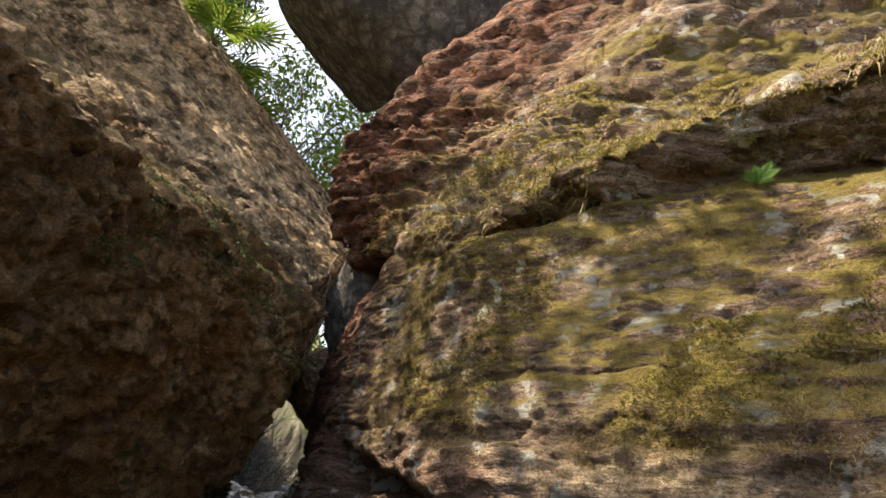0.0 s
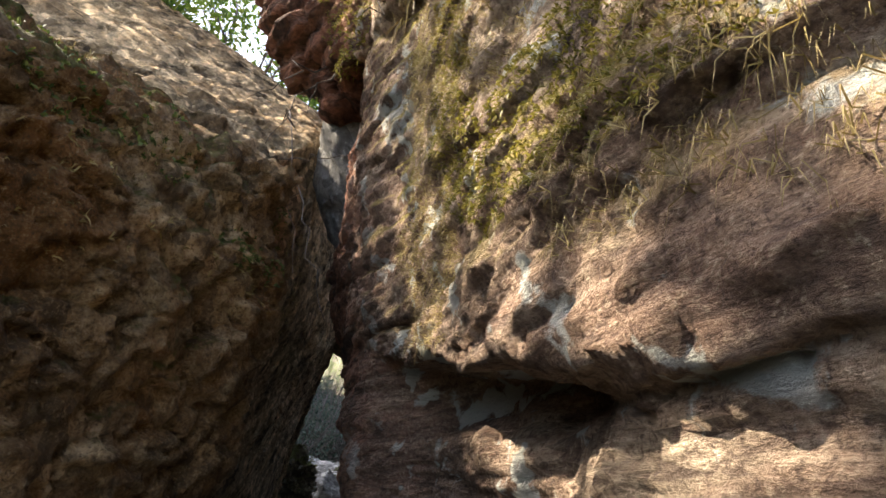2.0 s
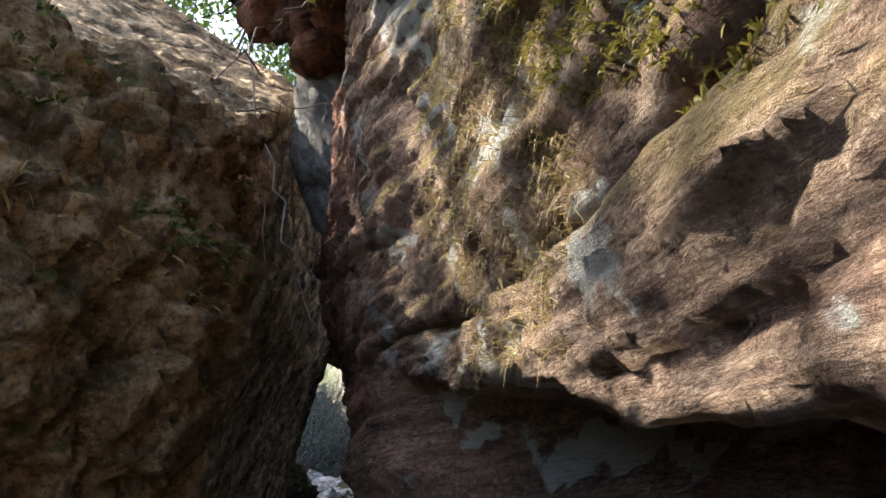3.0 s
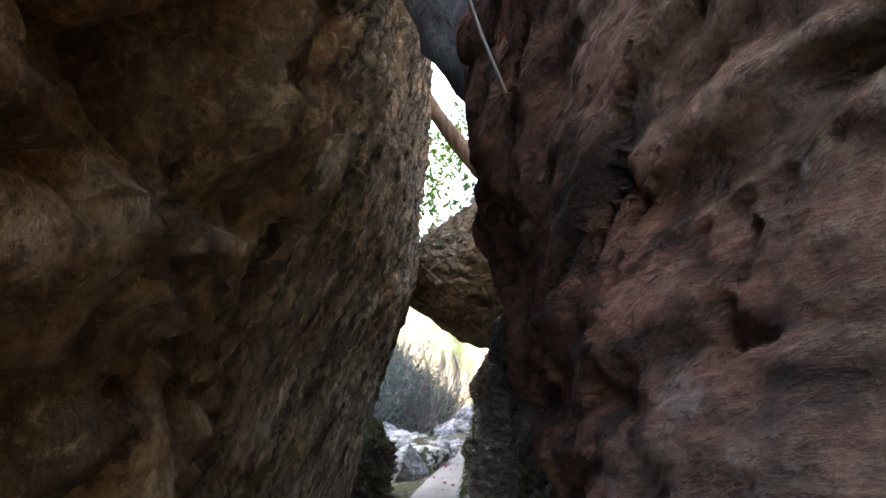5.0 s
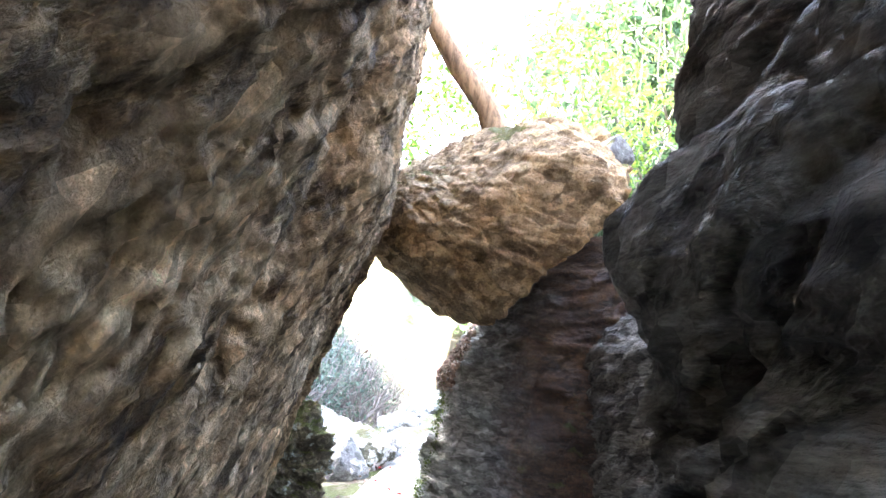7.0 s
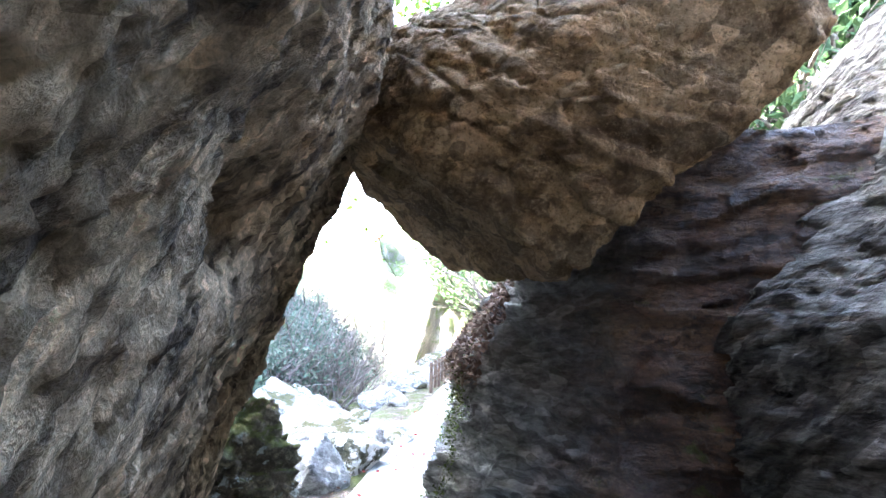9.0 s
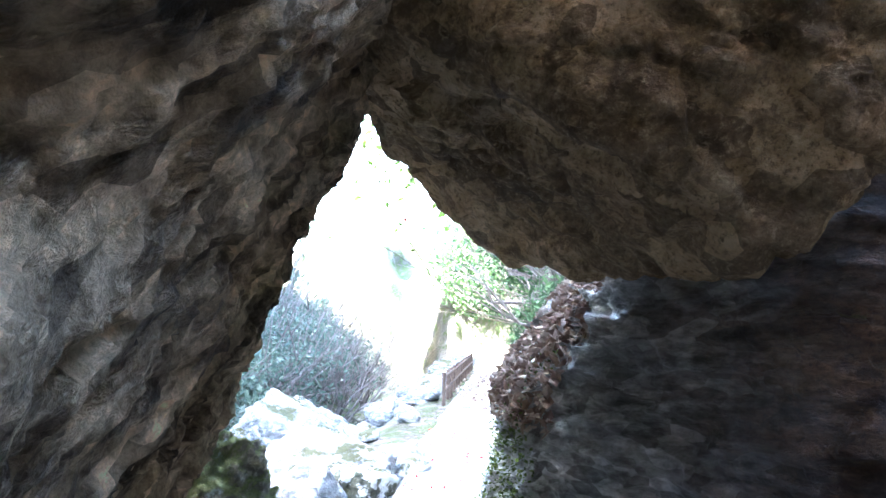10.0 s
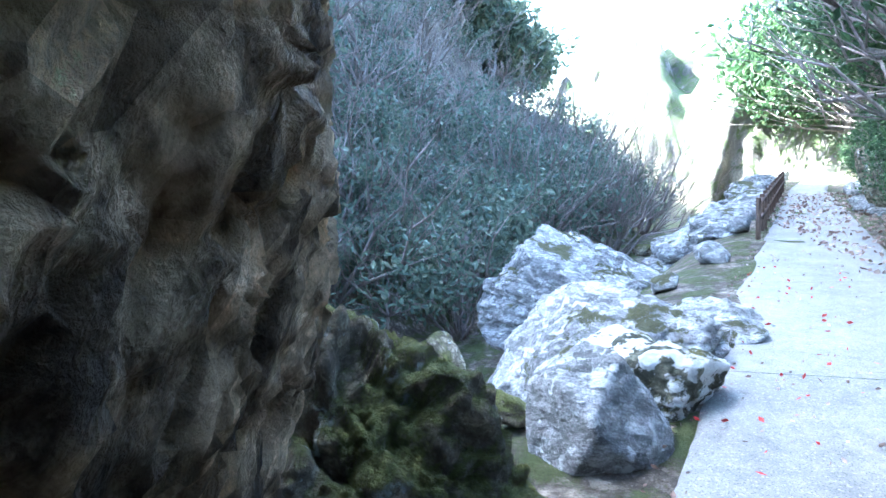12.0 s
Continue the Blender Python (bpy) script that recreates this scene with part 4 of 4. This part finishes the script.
palm = fan_palm((-2.35, 6.9, 5.1), 61, "bright green fan palm above the brown rock", 1.25)
tagged(palm, group="fan palms")
tagged(copy_thing(palm, pose(-2.0, 7.3, 4.7, 0, 10, 70) @ Matrix.Diagonal((0.75, 0.75, 0.75, 1))), group="fan palms")


# ---------- growth on the rock faces ----------
def on_sheet(shape, relief_pad, ys, zs, sign):
    """Places on a rock face and the way out of it."""
    x = shape(ys, zs)
    h = 0.01
    dy, dz = (shape(ys + h, zs) - x) / h, (shape(ys, zs + h) - x) / h
    n = np.stack([np.ones_like(x), -dy, -dz], 1) * sign
    n /= np.linalg.norm(n, axis=1, keepdims=True)
    return np.stack([x, ys, zs], 1) + n * relief_pad, n


def blades(points, normals, length, width, droop, per, rng):
    """Tufts of bent blades, each of three triangles."""
    p, n = np.repeat(points, per, 0), np.repeat(normals, per, 0)
    m = len(p)
    d = n * 0.7 + rng.normal(size=(m, 3)) * 0.55
    d[:, 2] += 0.15
    d /= np.linalg.norm(d, axis=1, keepdims=True)
    l = length * rng.uniform(0.4, 1.3, (m, 1))
    s = np.cross(d, rng.normal(size=(m, 3)))
    s = s / np.linalg.norm(s, axis=1, keepdims=True) * width * rng.uniform(0.6, 1.4, (m, 1))
    mid = p + d * l * 0.55
    tip = p + d * l * 0.9 + np.array([0, 0, -1]) * l * droop
    v = np.stack([p - s, p + s, mid + s * 0.8, mid - s * 0.8, tip], 1).reshape(-1, 3)
    i = np.arange(m)[:, None] * 5
    f = [tuple(q) for q in (i + np.array([[0, 1, 2, 3]])).tolist()] + [tuple(q) for q in (i + np.array([[3, 2, 4]])).tolist()]
    return v, f


def growth(name, shape, relief, y_range, z_range, count, per, length, width, droop, mat, sign, label, seed, limit=0.1, pad=0.0):
    r = np.random.default_rng(seed)
    ys, zs = r.uniform(*y_range, count), r.uniform(*z_range, count)
    keep = fbm(np.stack([ys * 2.2, zs * 2.2, 0 * ys], 1), 3, seed) > limit
    p, n = on_sheet(shape, pad, ys[keep], zs[keep], sign)
    p = p + n * relief(p, ys[keep], zs[keep])[:, None]
    v, f = blades(p, n, length, width, droop, per, r)
    return tagged(mesh_object(name, v, f, mat, None, False), label, "moss" if "moss" in name else "grass", kind="stuff")


growth("moss_tufts", right_shape, right_relief, (0.7, 3.1), (1.75, 2.75), 26000, 4, 0.014, 0.0013, 0.3, MOSS_TUFT, -1, "golden moss tufts clinging to the sandstone face", 71, -0.05)
growth("dry_grass", right_shape, right_relief, (0.7, 3.5), (1.6, 2.7), 9000, 4, 0.034, 0.0007, 0.7, STRAW, -1, "dry straw and dead moss hanging on the rock", 72, 0.0)
growth("moss_carpet", upper_shape, upper_relief, (0.6, 4.2), (2.85, 4.6), 18000, 4, 0.025, 0.002, 0.25, MOSS_TUFT, -1, "golden moss carpet on the overhanging block", 73, -0.05)
growth("hanging_grass", upper_shape, upper_relief, (0.6, 3.6), (2.8, 3.7), 600, 9, 0.12, 0.0022, 0.8, STRAW, -1, "dry grass hanging from the overhanging block", 74, 0.1)
growth("green_moss", left_shape, left_relief, (1.9, 4.6), (1.9, 3.2), 5000, 5, 0.02, 0.003, 0.2, GREEN_TUFT, 1, "dark green moss tufts on the brown rock", 75, 0.35)
growth("dry_moss", left_shape, left_relief, (2.4, 5.2), (1.8, 3.4), 1800, 4, 0.03, 0.002, 0.3, STRAW, 1, "dry moss and straw on the brown rock", 76, 0.3)


def litter(name, n, place, size, mat, label, seed):
    r = np.random.default_rng(seed)
    pts = place(r, n)
    v, f = leaf_cards(pts, size, r, 0.0, 0.6)
    v = v.reshape(-1, 5, 3)
    c = pts[:, None, :]
    v = c + (v - c) * np.array([1, 1, 0.8])
    return tagged(mesh_object(name, v.reshape(-1, 3), f, mat, None, False), label, "leaves", kind="stuff")


def slope_points(r, n):
    u, z = r.uniform(0.62, 0.95, n), r.uniform(1.15, 2.2, n)
    key = [0, 0.3, 0.55, 0.68, 0.8, 1.0]
    x = np.interp(u, key, [1.9, 1.12, 0.78, 0.62, 0.62, 1.3]) + 0.75 * np.maximum(z - 1.3, 0) + 0.35 * np.maximum(z - 1.75, 0)
    y = np.interp(u, key, [8.9, 9.3, 9.8, 10.25, 10.7, 13.0])
    return np.stack([x - 0.02, y, z + 0.02], 1)


litter("leaf_litter", 2600, slope_points, 0.065, LEAF_DEAD, "dead brown leaves heaped on the slope beside the path", 81)
litter("moss_on_ledge", 5000, lambda r, n: np.stack([np.interp(y := r.uniform(10.15, 11.3, n), [10.2, 10.7, 13.0], [0.6, 0.6, 1.28]) - 0.25 * np.maximum(1.0 - (z := 0.1 + 1.4 * r.uniform(0, 1, n) ** 1.2), 0) + r.normal(0.02, 0.02, n) + 0.75 * np.maximum(z - 1.3, 0), y, z], 1),
       0.022, GREEN_TUFT, "green moss leaves on the end of the ledge", 82)
litter("red_leaves", 60, lambda r, n: np.stack([np.interp(y := r.uniform(11.5, 18, n), *PATH_LEFT) + r.uniform(0.0, 1.1, n), y, 0.035 + 0 * y], 1), 0.05, LEAF_RED, "fallen red petals scattered on the path", 83)
litter("fallen_leaves", 260, lambda r, n: np.stack([np.interp(y := r.uniform(11.2, 19, n), *PATH_LEFT) + r.uniform(-0.1, 1.4, n) ** 2 * 0.8, y, 0.03 + 0 * y], 1), 0.04, LEAF_DEAD, "small dead leaves and grit on the path", 84)
litter("slope_litter", 2600, lambda r, n: (lambda x, y: np.stack([x, y, ground_height(x, y) + 0.03], 1))(r.uniform(2.2, 6, n), r.uniform(13, 30, n)), 0.1, LEAF_DEAD, "dead leaves over the slope above the path", 85)


# ---------- fern, vines, twigs ----------
def fern(place, seed):
    r1 = random.Random(seed)
    ob = tagged(new("fern"), "small green fern growing on the mossy ledge", "fern")
    for k in range(9):
        a = k * 0.75 + r1.uniform(-0.2, 0.2)
        d = Vector((math.cos(a), math.sin(a), 0.9)).normalized()
        l = r1.uniform(0.085, 0.13)
        pts = [d * l * t + Vector((0, 0, -0.03 * t * t)) for t in (0, 0.25, 0.5, 0.75, 1.0)]
        pieces = [tube(pts, [0.0025, 0.002, 0.0018, 0.0012, 0.0008], 4)]
        side = d.cross(Vector((0, 0, 1))).normalized()
        for j in range(2, 20):
            t = j / 20
            c = d * l * t + Vector((0, 0, -0.03 * t * t))
            w = 0.022 * math.sin(math.pi * min(1, t * 1.1)) + 0.003
            for sgn in (-1, 1):
                e = c + side * sgn * w + d * 0.006
                pieces.append(([tuple(c - d * 0.002), tuple(c.lerp(e, 0.5) + d * 0.0025), tuple(e), tuple(c.lerp(e, 0.5) - d * 0.0025)], [(0, 1, 2, 3)]))
        v, f = joined(pieces)
        mesh_object("frond", v, f, GREEN_FERN, ob, False)
    ob.matrix_basis = pose(*place)


GREEN_FERN = leaf_material("fern_green", (0.07, 0.16, 0.05), (0.1, 0.22, 0.06), (0.14, 0.28, 0.09), 0.35)
fern((1.68, 1.70, 2.92), 91)


def vine(name, start, end, r, label, seed, sag=0.1, mat=None):
    line = wander(start, end, 9, sag, random.Random(seed))
    v, f = tube(line, [r * (1 - 0.06 * i) for i in range(9)], 5)
    return tagged(mesh_object(name, v, f, mat or TWIG), label, "twig")


vine("hanging_twig", (0.22, 4.0, 2.35), (0.33, 4.02, 1.8), 0.003, "thin pale twig hanging in the rock gap", 101, 0.05)
vine("hanging_twig", (0.16, 4.1, 2.75), (0.2, 4.05, 2.0), 0.003, "thin pale twig hanging in the rock gap", 102, 0.06)
vine("bare_twig", (0.12, 4.1, 2.52), (0.42, 4.15, 2.56), 0.003, "thin bare twig across the rock gap", 103, 0.06, DARK_TWIG)
for i, (a, b) in enumerate([((0.3, 4.3, 3.1), (0.02, 3.9, 2.7)), ((0.25, 4.3, 3.0), (0.1, 3.9, 2.5)), ((0.35, 4.2, 3.0), (0.15, 4.0, 2.65)), ((0.6, 3.6, 3.0), (0.5, 3.4, 2.75)), ((0.75, 3.1, 3.1), (0.72, 2.95, 2.75))]):
    vine("dry_root", a, b, 0.004, "dry brown root hanging from the overhanging block", 110 + i, 0.12, DARK_TWIG)


def bramble():
    """A leafy stem with one red berry, hanging in the opening below the boulder."""
    ob = tagged(new("hanging_bramble"), "leafy green stem with a red berry hanging in the opening", "plant")
    r1, r2 = random.Random(120), np.random.default_rng(120)
    line = wander((-0.03, 9.95, 2.2), (0.22, 9.9, 1.72), 8, 0.03, r1)
    v, f = tube(line, [0.0025] * 8, 5)
    mesh_object("stem", v, f, DARK_TWIG, ob)
    for i in range(14):
        p = np.array([tuple(line[i // 2 + 1])]) + r2.normal(size=(1, 3)) * 0.03
        v, f = leaf_cards(p, 0.03, r2, 0.6, 0.6)
        mesh_object("leaf", v, f, LEAF_BRIGHT, ob, False)
    d, faces = sphere_points(2)
    mesh_object("berry", d * 0.006 + np.array((0.12, 9.9, 1.93)), faces, LEAF_RED, ob)


bramble()
vine("bare_twig", (-0.15, 10.1, 1.95), (0.32, 10.15, 1.72), 0.002, "thin dark twig crossing the opening", 121, 0.02, DARK_TWIG)
